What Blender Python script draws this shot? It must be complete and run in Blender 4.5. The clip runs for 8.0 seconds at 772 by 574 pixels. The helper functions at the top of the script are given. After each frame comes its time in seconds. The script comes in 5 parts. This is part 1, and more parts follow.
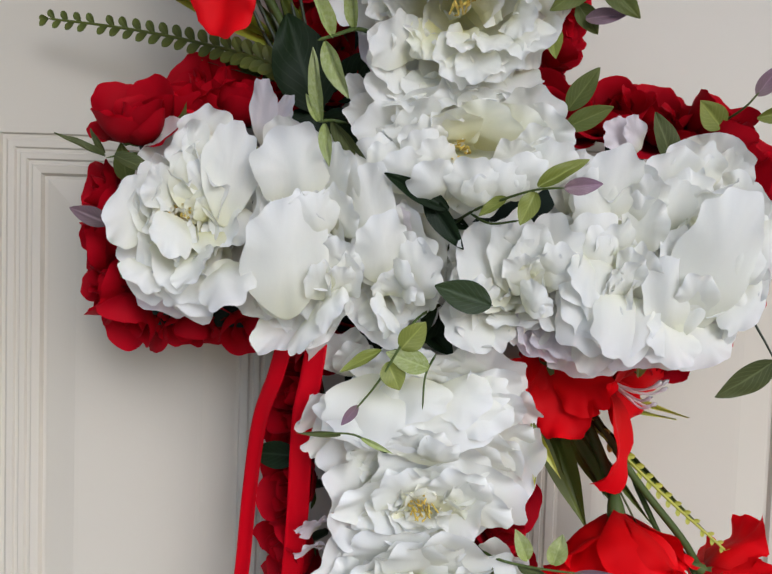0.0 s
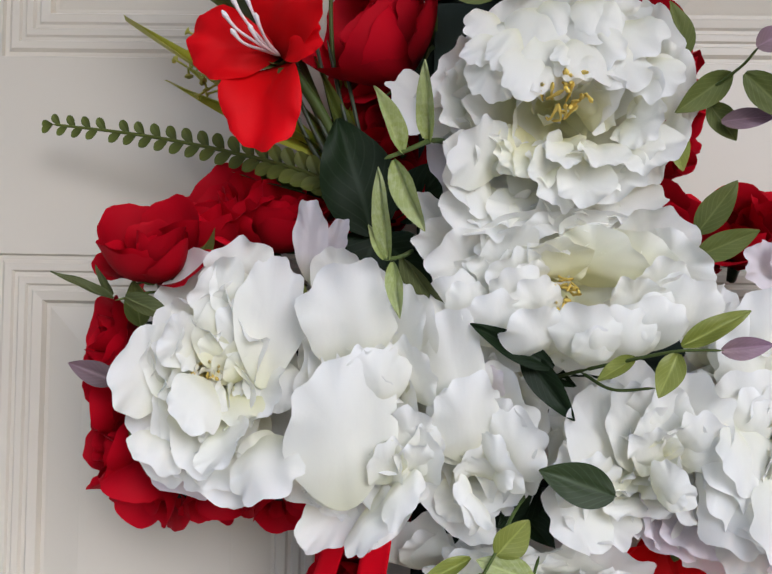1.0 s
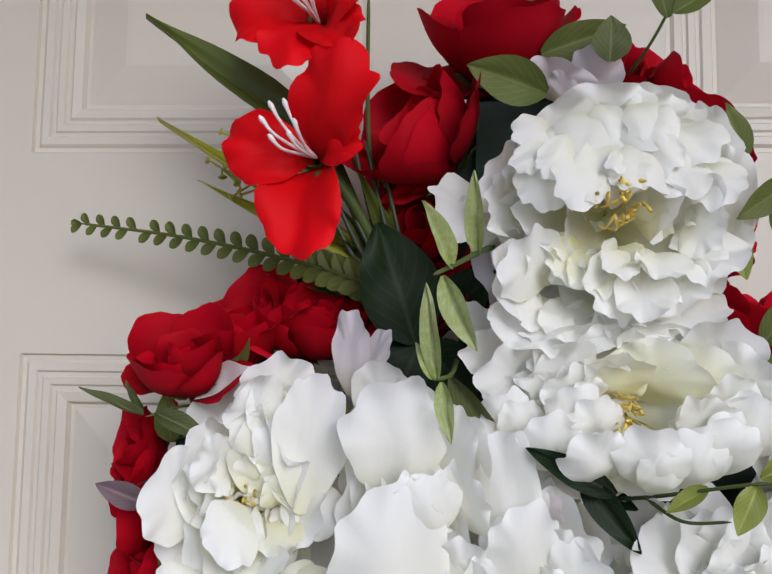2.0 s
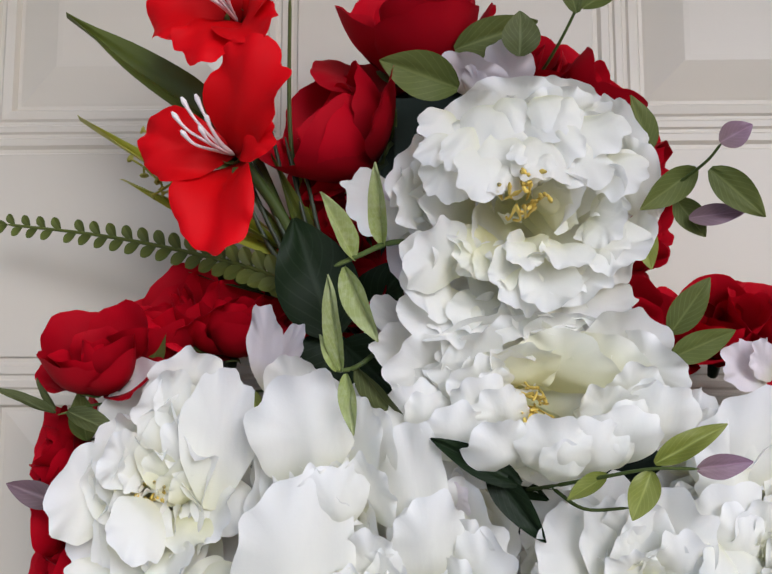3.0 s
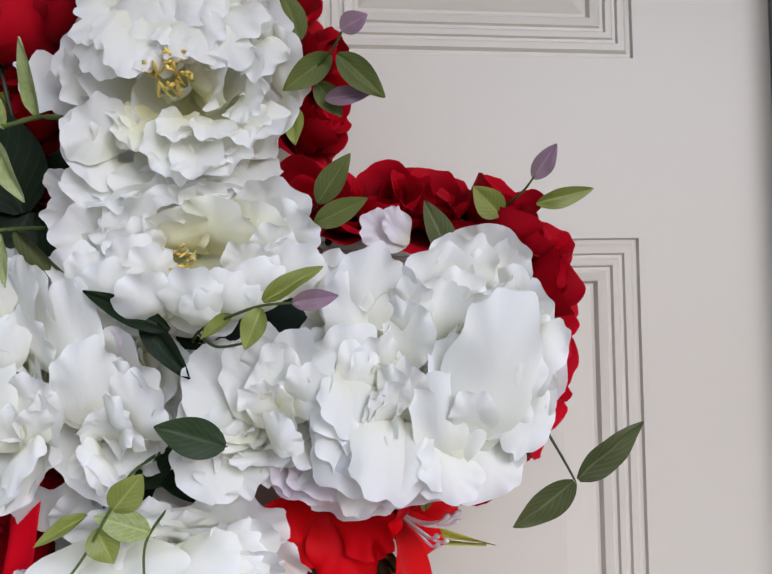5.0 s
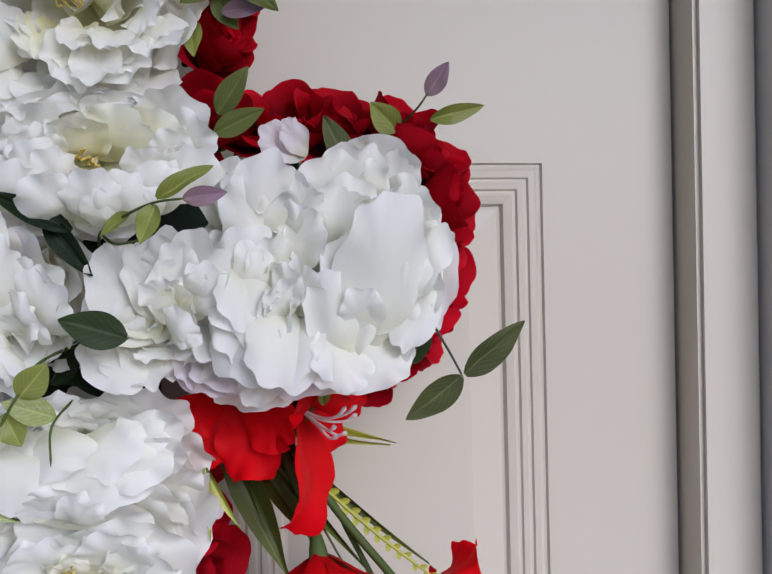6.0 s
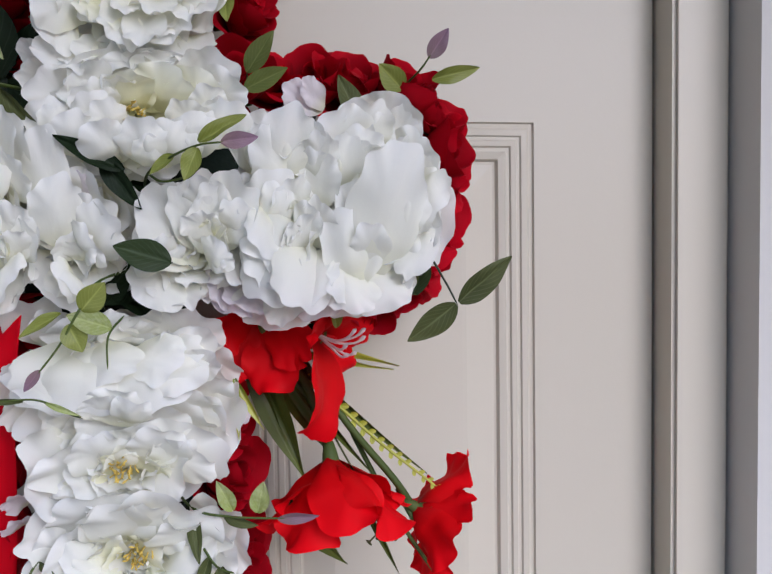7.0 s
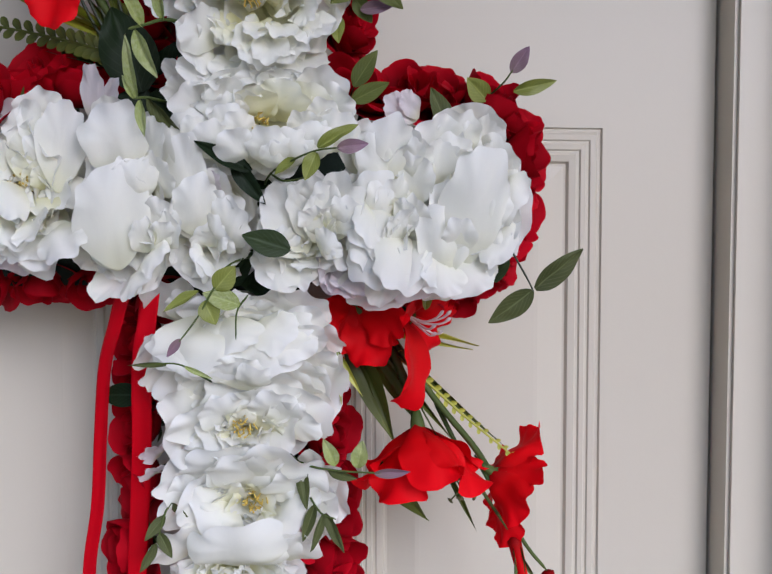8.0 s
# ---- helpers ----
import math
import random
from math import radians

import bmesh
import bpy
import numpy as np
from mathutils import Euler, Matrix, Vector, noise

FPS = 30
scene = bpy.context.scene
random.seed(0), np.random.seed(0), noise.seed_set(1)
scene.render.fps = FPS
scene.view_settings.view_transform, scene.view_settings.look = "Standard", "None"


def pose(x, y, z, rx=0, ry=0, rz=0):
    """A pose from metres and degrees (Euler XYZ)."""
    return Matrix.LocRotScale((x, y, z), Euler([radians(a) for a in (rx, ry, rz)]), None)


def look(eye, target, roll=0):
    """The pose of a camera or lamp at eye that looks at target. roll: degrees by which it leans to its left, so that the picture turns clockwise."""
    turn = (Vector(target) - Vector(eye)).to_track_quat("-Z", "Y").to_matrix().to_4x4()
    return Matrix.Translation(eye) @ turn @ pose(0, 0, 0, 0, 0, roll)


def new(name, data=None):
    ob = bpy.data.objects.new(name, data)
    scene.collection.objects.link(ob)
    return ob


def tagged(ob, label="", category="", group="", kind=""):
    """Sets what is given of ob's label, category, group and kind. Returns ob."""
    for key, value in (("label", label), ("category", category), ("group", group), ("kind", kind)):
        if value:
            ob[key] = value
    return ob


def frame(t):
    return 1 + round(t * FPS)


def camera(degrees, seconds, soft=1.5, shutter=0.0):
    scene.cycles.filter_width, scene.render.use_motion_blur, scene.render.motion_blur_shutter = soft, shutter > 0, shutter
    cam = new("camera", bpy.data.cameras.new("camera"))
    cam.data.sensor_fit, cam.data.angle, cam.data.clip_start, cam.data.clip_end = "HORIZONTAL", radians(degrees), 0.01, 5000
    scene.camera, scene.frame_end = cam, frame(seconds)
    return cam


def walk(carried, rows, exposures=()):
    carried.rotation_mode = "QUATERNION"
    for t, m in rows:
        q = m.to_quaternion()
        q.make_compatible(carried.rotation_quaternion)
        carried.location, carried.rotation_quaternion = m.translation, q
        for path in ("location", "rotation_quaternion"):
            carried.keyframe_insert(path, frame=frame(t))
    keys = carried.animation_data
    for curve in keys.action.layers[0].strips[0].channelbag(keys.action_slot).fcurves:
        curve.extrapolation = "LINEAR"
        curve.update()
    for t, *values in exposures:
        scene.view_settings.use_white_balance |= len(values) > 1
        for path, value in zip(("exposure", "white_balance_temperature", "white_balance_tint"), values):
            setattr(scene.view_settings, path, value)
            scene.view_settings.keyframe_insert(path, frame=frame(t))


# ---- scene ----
cam = camera(51.2, 8.0, soft=1.5)
METRES, EYE, TILT, LEAN, TURN = 0.56, 1.5, 0.0, 0.85, 0.0
ROWS = [
    (0.0, 0.0, 0.0, 0.0, 0.15, -3.19, -2.72),
    (0.5, -0.0337, 0.1212, 0.0397, 0.57, -1.24, -2.39),
    (1.0, -0.0594, 0.2001, 0.0854, 1.55, 1.38, -1.94),
    (1.5, -0.0918, 0.228, 0.136, 2.76, 3.96, -1.57),
    (3.0, -0.0258, 0.2367, 0.1216, 1.5, 6.23, -0.83),
    (3.5, 0.0338, 0.2236, 0.1118, -0.79, 5.59, -0.59),
    (4.0, 0.0747, 0.2049, 0.1015, -3.05, 4.45, -0.42),
    (4.5, 0.1104, 0.178, 0.0788, -5.3, 3.1, -0.13),
    (5.0, 0.162, 0.1455, 0.0529, -7.41, 1.84, 0.4),
    (6.5, 0.2241, 0.0292, -0.0284, -10.61, -2.11, 0.46),
    (7.0, 0.1947, -0.0462, -0.0453, -9.84, -2.86, 0.03),
    (7.5, 0.1513, -0.1023, -0.0585, -7.69, -3.18, -0.44),
    (8.0, 0.1309, -0.18, -0.0528, -5.84, -3.09, -0.66),
]
walk(cam, [(t, pose(0, 0, EYE, TILT, LEAN, TURN) @ pose(METRES * x, METRES * y, METRES * z, 90 + pitch, roll, yaw)) for t, x, y, z, yaw, pitch, roll in ROWS],
     [(0.0, 0.30, 6080, 15), (1.5, 0.46, 6060, 18), (3.5, 0.46, 6040, 18), (5.0, 0.34, 5880, 19), (6.5, 0.20, 5890, 20), (8.0, 0.22, 5890, 20)])

# ---- world, sun, exposure ----
world = bpy.data.worlds.new("overcast_sky")
scene.world = world
world.use_nodes = True
wn = world.node_tree
sky = wn.nodes.new("ShaderNodeTexSky")
sky.sky_type = "NISHITA"
sky.sun_disc = False
SUN_FROM = Vector((0.50, -1.0, 0.62)).normalized()
sky.sun_elevation = math.asin(SUN_FROM.z)
sky.sun_rotation = math.atan2(SUN_FROM.x, SUN_FROM.y)
sky.air_density, sky.dust_density, sky.ozone_density = 1.0, 1.2, 1.0
wn.links.new(sky.outputs[0], wn.nodes["Background"].inputs[0])
wn.nodes["Background"].inputs[1].default_value = 0.115
sun = new("sun", bpy.data.lights.new("sun", "SUN"))
sun.data.energy, sun.data.angle, sun.data.color = 2.2, radians(40), (0.90, 0.95, 1.0)
sun.matrix_world = look(SUN_FROM * 6, (0, 0, 0))


# ---- materials ----
def material(name, stops, rough=0.6, sheen=0.0, through_light=0.0, spread=0.12, grain=260.0, bump=0.15, veins=0.0, coat=0.0, blotch=None, speckle=14.0, gloss=0.5, crinkle=0.0):
    """A procedural surface whose colour runs along a part (the v of its map), with mottling at two scales and a fine relief."""
    m = bpy.data.materials.new(name)
    m.use_nodes = True
    t = m.node_tree
    n, link = t.nodes, t.links.new
    n.clear()
    out = n.new("ShaderNodeOutputMaterial")
    b = n.new("ShaderNodeBsdfPrincipled")
    uv = n.new("ShaderNodeUVMap")
    uv.uv_map = "uv"
    sep = n.new("ShaderNodeSeparateXYZ")
    link(uv.outputs[0], sep.inputs[0])
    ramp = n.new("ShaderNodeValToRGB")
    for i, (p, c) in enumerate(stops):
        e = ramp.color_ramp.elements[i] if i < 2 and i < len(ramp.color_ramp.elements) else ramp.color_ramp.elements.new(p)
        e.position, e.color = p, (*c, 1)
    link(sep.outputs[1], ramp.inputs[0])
    geo = n.new("ShaderNodeNewGeometry")
    big = n.new("ShaderNodeTexNoise")
    big.inputs["Scale"].default_value = speckle
    big.inputs["Detail"].default_value = 4
    link(geo.outputs["Position"], big.inputs["Vector"])
    fine = n.new("ShaderNodeTexNoise")
    fine.inputs["Scale"].default_value = grain
    fine.inputs["Detail"].default_value = 3
    link(geo.outputs["Position"], fine.inputs["Vector"])
    info = n.new("ShaderNodeObjectInfo")
    add = n.new("ShaderNodeMath")
    add.operation = "ADD"
    link(big.outputs[0], add.inputs[0])
    link(info.outputs["Random"], add.inputs[1])
    mapr = n.new("ShaderNodeMapRange")
    mapr.inputs["From Min"].default_value, mapr.inputs["From Max"].default_value = 0.3, 1.7
    mapr.inputs["To Min"].default_value, mapr.inputs["To Max"].default_value = 1 - spread, 1 + spread
    link(add.outputs[0], mapr.inputs["Value"])
    hsv = n.new("ShaderNodeHueSaturation")
    link(mapr.outputs[0], hsv.inputs["Value"])
    colour = ramp.outputs[0]
    if blotch:
        mix = n.new("ShaderNodeMix")
        mix.data_type = "RGBA"
        mr = n.new("ShaderNodeMapRange")
        mr.inputs["From Min"].default_value, mr.inputs["From Max"].default_value = 0.45, 0.75
        mr.inputs["To Max"].default_value = blotch[1]
        link(fine.outputs[0] if len(blotch) > 2 else info.outputs["Random"], mr.inputs["Value"])
        link(mr.outputs[0], mix.inputs[0])
        link(colour, mix.inputs[6])
        mix.inputs[7].default_value = (*blotch[0], 1)
        colour = mix.outputs[2]
    link(colour, hsv.inputs["Color"])
    colour = hsv.outputs[0]
    if veins:
        # a pale midrib and slanting side veins
        au = n.new("ShaderNodeMath")
        au.operation = "SUBTRACT"
        link(sep.outputs[0], au.inputs[0])
        au.inputs[1].default_value = 0.5
        ab = n.new("ShaderNodeMath")
        ab.operation = "ABSOLUTE"
        link(au.outputs[0], ab.inputs[0])
        rib = n.new("ShaderNodeMapRange")
        rib.inputs["From Min"].default_value, rib.inputs["From Max"].default_value = 0.015, 0.05
        rib.inputs["To Min"].default_value, rib.inputs["To Max"].default_value = 1.0, 0.0
        link(ab.outputs[0], rib.inputs["Value"])
        side = n.new("ShaderNodeMath")
        side.operation = "MULTIPLY_ADD"
        link(ab.outputs[0], side.inputs[0])
        side.inputs[1].default_value = -0.9
        link(sep.outputs[1], side.inputs[2])
        wave = n.new("ShaderNodeMath")
        wave.operation = "MULTIPLY"
        link(side.outputs[0], wave.inputs[0])
        wave.inputs[1].default_value = 44.0
        sine = n.new("ShaderNodeMath")
        sine.operation = "SINE"
        link(wave.outputs[0], sine.inputs[0])
        vs = n.new("ShaderNodeMapRange")
        vs.inputs["From Min"].default_value, vs.inputs["From Max"].default_value = 0.8, 1.0
        vs.inputs["To Max"].default_value = 0.55
        link(sine.outputs[0], vs.inputs["Value"])
        mx = n.new("ShaderNodeMath")
        mx.operation = "MAXIMUM"
        link(rib.outputs[0], mx.inputs[0])
        link(vs.outputs[0], mx.inputs[1])
        sc = n.new("ShaderNodeMath")
        sc.operation = "MULTIPLY"
        link(mx.outputs[0], sc.inputs[0])
        sc.inputs[1].default_value = abs(veins)
        vm = n.new("ShaderNodeMix")
        vm.data_type = "RGBA"
        link(sc.outputs[0], vm.inputs[0])
        link(colour, vm.inputs[6])
        top = stops[-1][1]
        vm.inputs[7].default_value = (*[min(0.8, c * 1.9 + 0.03) if veins > 0 else c * 0.5 for c in top], 1)
        colour = vm.outputs[2]
    link(colour, b.inputs["Base Color"])
    b.inputs["Roughness"].default_value = rough
    b.inputs["Specular IOR Level"].default_value = gloss
    b.inputs["Sheen Weight"].default_value = sheen
    b.inputs["Sheen Roughness"].default_value = 0.4
    b.inputs["Coat Weight"].default_value = coat
    bp = n.new("ShaderNodeBump")
    bp.inputs["Strength"].default_value = bump
    bp.inputs["Distance"].default_value = 0.0006
    link(fine.outputs[0], bp.inputs["Height"])
    if crinkle:
        # soft creases that run along the petal
        stretch = n.new("ShaderNodeCombineXYZ")
        for k, (src, times) in enumerate(((sep.outputs[0], 5.0), (sep.outputs[1], 1.6), (info.outputs["Random"], 90.0))):
            mul = n.new("ShaderNodeMath")
            mul.operation = "MULTIPLY"
            link(src, mul.inputs[0])
            mul.inputs[1].default_value = times
            link(mul.outputs[0], stretch.inputs[k])
        crease = n.new("ShaderNodeTexNoise")
        crease.inputs["Scale"].default_value = 1.0
        crease.inputs["Detail"].default_value = 2.5
        crease.inputs["Roughness"].default_value = 0.45
        link(stretch.outputs[0], crease.inputs["Vector"])
        cb = n.new("ShaderNodeBump")
        cb.inputs["Strength"].default_value = crinkle
        cb.inputs["Distance"].default_value = 0.004
        link(crease.outputs[0], cb.inputs["Height"])
        link(cb.outputs[0], bp.inputs["Normal"])
    link(bp.outputs[0], b.inputs["Normal"])
    if through_light:
        tr = n.new("ShaderNodeBsdfTranslucent")
        link(colour, tr.inputs["Color"])
        ms = n.new("ShaderNodeMixShader")
        ms.inputs[0].default_value = through_light
        link(b.outputs[0], ms.inputs[1])
        link(tr.outputs[0], ms.inputs[2])
        link(ms.outputs[0], out.inputs[0])
    else:
        link(b.outputs[0], out.inputs[0])
    return m


WHITE_SILK = material("white_silk", [(0.0, (0.78, 0.77, 0.42)), (0.35, (0.88, 0.87, 0.64)), (0.7, (0.93, 0.925, 0.85)), (1.0, (0.93, 0.93, 0.905))], 0.6, 0.0, 0.42, 0.03, 900, 0.1, gloss=0.25, crinkle=0.16)
PALE_SILK = material("pale_silk", [(0.0, (0.87, 0.865, 0.68)), (0.4, (0.92, 0.915, 0.83)), (1.0, (0.93, 0.93, 0.905))], 0.6, 0.0, 0.42, 0.03, 900, 0.1, gloss=0.25, crinkle=0.16)
CREAM_SILK = material("cream_silk", [(0.0, (0.82, 0.80, 0.46)), (0.5, (0.90, 0.89, 0.68)), (1.0, (0.92, 0.92, 0.84))], 0.6, 0.0, 0.44, 0.03, 900, 0.1, gloss=0.25, crinkle=0.16)
BLUSH_SILK = material("blush_silk", [(0.0, (0.70, 0.68, 0.50)), (0.4, (0.84, 0.79, 0.80)), (1.0, (0.86, 0.80, 0.83))], 0.6, 0.0, 0.38, 0.05, 900, 0.1, gloss=0.25, crinkle=0.16)
# dark claw end: the shade deep inside a rose is put into this ramp
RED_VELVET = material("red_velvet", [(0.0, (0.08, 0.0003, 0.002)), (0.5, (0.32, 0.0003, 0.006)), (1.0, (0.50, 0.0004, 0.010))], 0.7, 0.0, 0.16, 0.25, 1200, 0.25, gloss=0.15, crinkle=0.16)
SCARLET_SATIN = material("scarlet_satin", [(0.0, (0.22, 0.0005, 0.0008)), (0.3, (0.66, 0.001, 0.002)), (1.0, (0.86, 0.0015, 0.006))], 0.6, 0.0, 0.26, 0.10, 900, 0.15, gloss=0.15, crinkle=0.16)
RIBBON_RED = material("red_ribbon", [(0.0, (0.58, 0.0004, 0.008)), (1.0, (0.58, 0.0004, 0.008))], 0.5, 0.0, 0.1, 0.06, 1500, 0.12, gloss=0.1)
STAMEN_YELLOW = material("stamen_yellow", [(0.0, (0.70, 0.50, 0.08)), (1.0, (0.82, 0.62, 0.14))], 0.6, 0, 0, 0.2)
STAMEN_WHITE = material("stamen_white", [(0.0, (0.75, 0.60, 0.58)), (1.0, (0.85, 0.80, 0.78))], 0.5, 0, 0, 0.06)
LEAF_DARK = material("dark_leaf", [(0.0, (0.008, 0.016, 0.006)), (1.0, (0.014, 0.028, 0.010))], 0.5, 0, 0.06, 0.25, 400, 0.3, 0.25, gloss=0.12)
LEAF_DEEP = material("deep_green_leaf", [(0.0, (0.026, 0.042, 0.014)), (1.0, (0.034, 0.055, 0.018))], 0.5, 0, 0.08, 0.25, 400, 0.3, 0.35, gloss=0.2)
LEAF_OLIVE = material("olive_leaf", [(0.0, (0.090, 0.115, 0.026)), (1.0, (0.125, 0.145, 0.036))], 0.55, 0, 0.15, 0.22, 400, 0.3, 0.3, gloss=0.2)
LEAF_PALE = material("pale_leaf", [(0.0, (0.28, 0.34, 0.09)), (1.0, (0.36, 0.41, 0.17))], 0.55, 0, 0.2, 0.12, 350, 0.3, 0.25, 0, ((0.48, 0.52, 0.30), 0.6, 1), gloss=0.25)
LEAF_LIME = material("lime_leaf", [(0.0, (0.18, 0.21, 0.03)), (1.0, (0.26, 0.29, 0.06))], 0.5, 0, 0.2, 0.15, 400, 0.3, 0.3)
LEAF_PURPLE = material("purple_leaf", [(0.0, (0.20, 0.13, 0.13)), (1.0, (0.24, 0.14, 0.20))], 0.55, 0, 0.15, 0.12, 400, 0.3, 0.25)
LEAF_DUSK = material("dusky_purple_leaf", [(0.0, (0.11, 0.075, 0.075)), (1.0, (0.14, 0.08, 0.095))], 0.55, 0, 0.1, 0.12, 400, 0.3, 0.25)
LEAF_GREY = material("grey_green_leaf", [(0.0, (0.06, 0.073, 0.022)), (1.0, (0.10, 0.115, 0.040))], 0.55, 0, 0.12, 0.18, 400, 0.3, 0.4, gloss=0.2)
BLADE_GREEN = material("blade_green", [(0.0, (0.030, 0.048, 0.008)), (1.0, (0.115, 0.138, 0.022))], 0.42, 0, 0.12, 0.18, 300, 0.25, gloss=0.3)
BLADE_YELLOW = material("blade_yellow", [(0.0, (0.16, 0.22, 0.02)), (0.4, (0.42, 0.43, 0.04)), (1.0, (0.52, 0.50, 0.08))], 0.42, 0, 0.15, 0.14, 300, 0.25)
BUD_YELLOW = material("bud_yellow", [(0.0, (0.36, 0.35, 0.05)), (1.0, (0.52, 0.50, 0.11))], 0.5, 0, 0.1, 0.2, 300, 0.2, gloss=0.2)
BERRY_OLIVE = material("berry_olive", [(0.0, (0.08, 0.09, 0.03)), (1.0, (0.15, 0.15, 0.06))], 0.5, 0, 0, 0.2, 300, 0.2, gloss=0.2)
FERN_GREEN = material("fern_green", [(0.0, (0.048, 0.062, 0.012)), (1.0, (0.125, 0.150, 0.028))], 0.5, 0, 0.08, 0.18, 300, 0.2, gloss=0.2)
STEM_GREEN = material("stem_green", [(0.0, (0.04, 0.07, 0.015)), (1.0, (0.09, 0.12, 0.03))], 0.55, 0, 0, 0.15, 300, 0.3, gloss=0.2)
STEM_DARK = material("stem_dark", [(0.0, (0.02, 0.03, 0.014)), (1.0, (0.035, 0.05, 0.02))], 0.5, 0, 0, 0.2, 300, 0.3)
FOAM_GREEN = material("floral_foam", [(0.0, (0.012, 0.024, 0.016)), (1.0, (0.012, 0.024, 0.016))], 0.9, 0, 0, 0.3, 220, 0.8)
DOOR_PAINT = material("door_paint", [(0.0, (0.595, 0.547, 0.448)), (1.0, (0.595, 0.547, 0.448))], 0.42, 0, 0, 0.035, 160, 0.10, speckle=3.0)
WALL_PAINT = material("wall_paint", [(0.0, (0.62, 0.60, 0.56)), (1.0, (0.62, 0.60, 0.56))], 0.7, 0, 0, 0.05, 90, 0.4, speckle=2.0)
PORCH_CONCRETE = material("porch_concrete", [(0.0, (0.17, 0.165, 0.155)), (1.0, (0.17, 0.165, 0.155))], 0.85, 0, 0, 0.2, 60, 0.5, speckle=3.0)
STEEL = material("steel_wire", [(0.0, (0.35, 0.35, 0.36)), (1.0, (0.35, 0.35, 0.36))], 0.35, 0, 0, 0.1)


# ---- mesh helpers ----
def sheet(name, rows, mat, closed=False):
    """A smooth mesh from rows of points; u runs across a row and v from row to row."""
    nv, nu = len(rows), len(rows[0])
    verts = [p for r in rows for p in r]
    faces = []
    for j in range(nv - 1):
        for i in range(nu if closed else nu - 1):
            k = (i + 1) % nu
            faces.append((j * nu + i, j * nu + k, (j + 1) * nu + k, (j + 1) * nu + i))
    me = bpy.data.meshes.new(name)
    me.from_pydata([tuple(p) for p in verts], [], faces)
    lay = me.uv_layers.new(name="uv")
    for lp in me.loops:
        j, i = divmod(lp.vertex_index, nu)
        lay.data[lp.index].uv = (i / max(1, nu - 1), j / max(1, nv - 1))
    me.polygons.foreach_set("use_smooth", [True] * len(me.polygons))
    me.materials.append(mat)
    return me


def smooth_line(pts, n=6):
    """Catmull-Rom points along a polyline."""
    p = [Vector(q) for q in pts]
    p = [p[0] * 2 - p[1]] + p + [p[-1] * 2 - p[-2]]
    out = []
    for i in range(1, len(p) - 2):
        for k in range(n):
            t = k / n
            a, b, c, d = p[i - 1], p[i], p[i + 1], p[i + 2]
            out.append(0.5 * ((2 * b) + (c - a) * t + (2 * a - 5 * b + 4 * c - d) * t * t + (3 * b - a - 3 * c + d) * t ** 3))
    out.append(p[-2])
    return out


def tube(name, pts, r0, r1, mat, sides=7, n=6, knob=0.0):
    """A tapered round stem along points; knob swells its end."""
    line = smooth_line(pts, n)
    rows = []
    for j, q in enumerate(line):
        d = (line[min(j + 1, len(line) - 1)] - line[max(j - 1, 0)]).normalized()
        a = d.orthogonal().normalized()
        if abs(d.y) < 0.9:
            a = d.cross(Vector((0, 1, 0))).normalized()
        b = d.cross(a)
        f = j / (len(line) - 1)
        r = r0 + (r1 - r0) * f + knob * math.exp(-((1 - f) / 0.16) ** 2)
        if j in (0, len(line) - 1):
            r *= 0.35
        rows.append([q + a * r * math.cos(2 * math.pi * i / sides) + b * r * math.sin(2 * math.pi * i / sides) for i in range(sides)])
    return sheet(name, rows, mat, True)


def thing(name, m, label, category, group=""):
    ob = new(name)
    ob.empty_display_size = 0.02
    ob.matrix_basis = m
    return tagged(ob, label, category, group)


def part(name, me, parent, m=None, label=""):
    ob = new(name, me)
    ob.parent = parent
    if m is not None:
        ob.matrix_basis = m
    return tagged(ob, label)


def facing(place, n, size=1.0, twist=0.0, squash=(1, 1, 1)):
    """The pose of a flower at a place that looks along n."""
    q = Vector(n).normalized().to_track_quat("Z", "Y").to_matrix().to_4x4()
    return Matrix.Translation(place) @ q @ Matrix.Diagonal((size * squash[0], size * squash[1], size * squash[2], 1)) @ pose(0, 0, 0, 0, 0, twist)


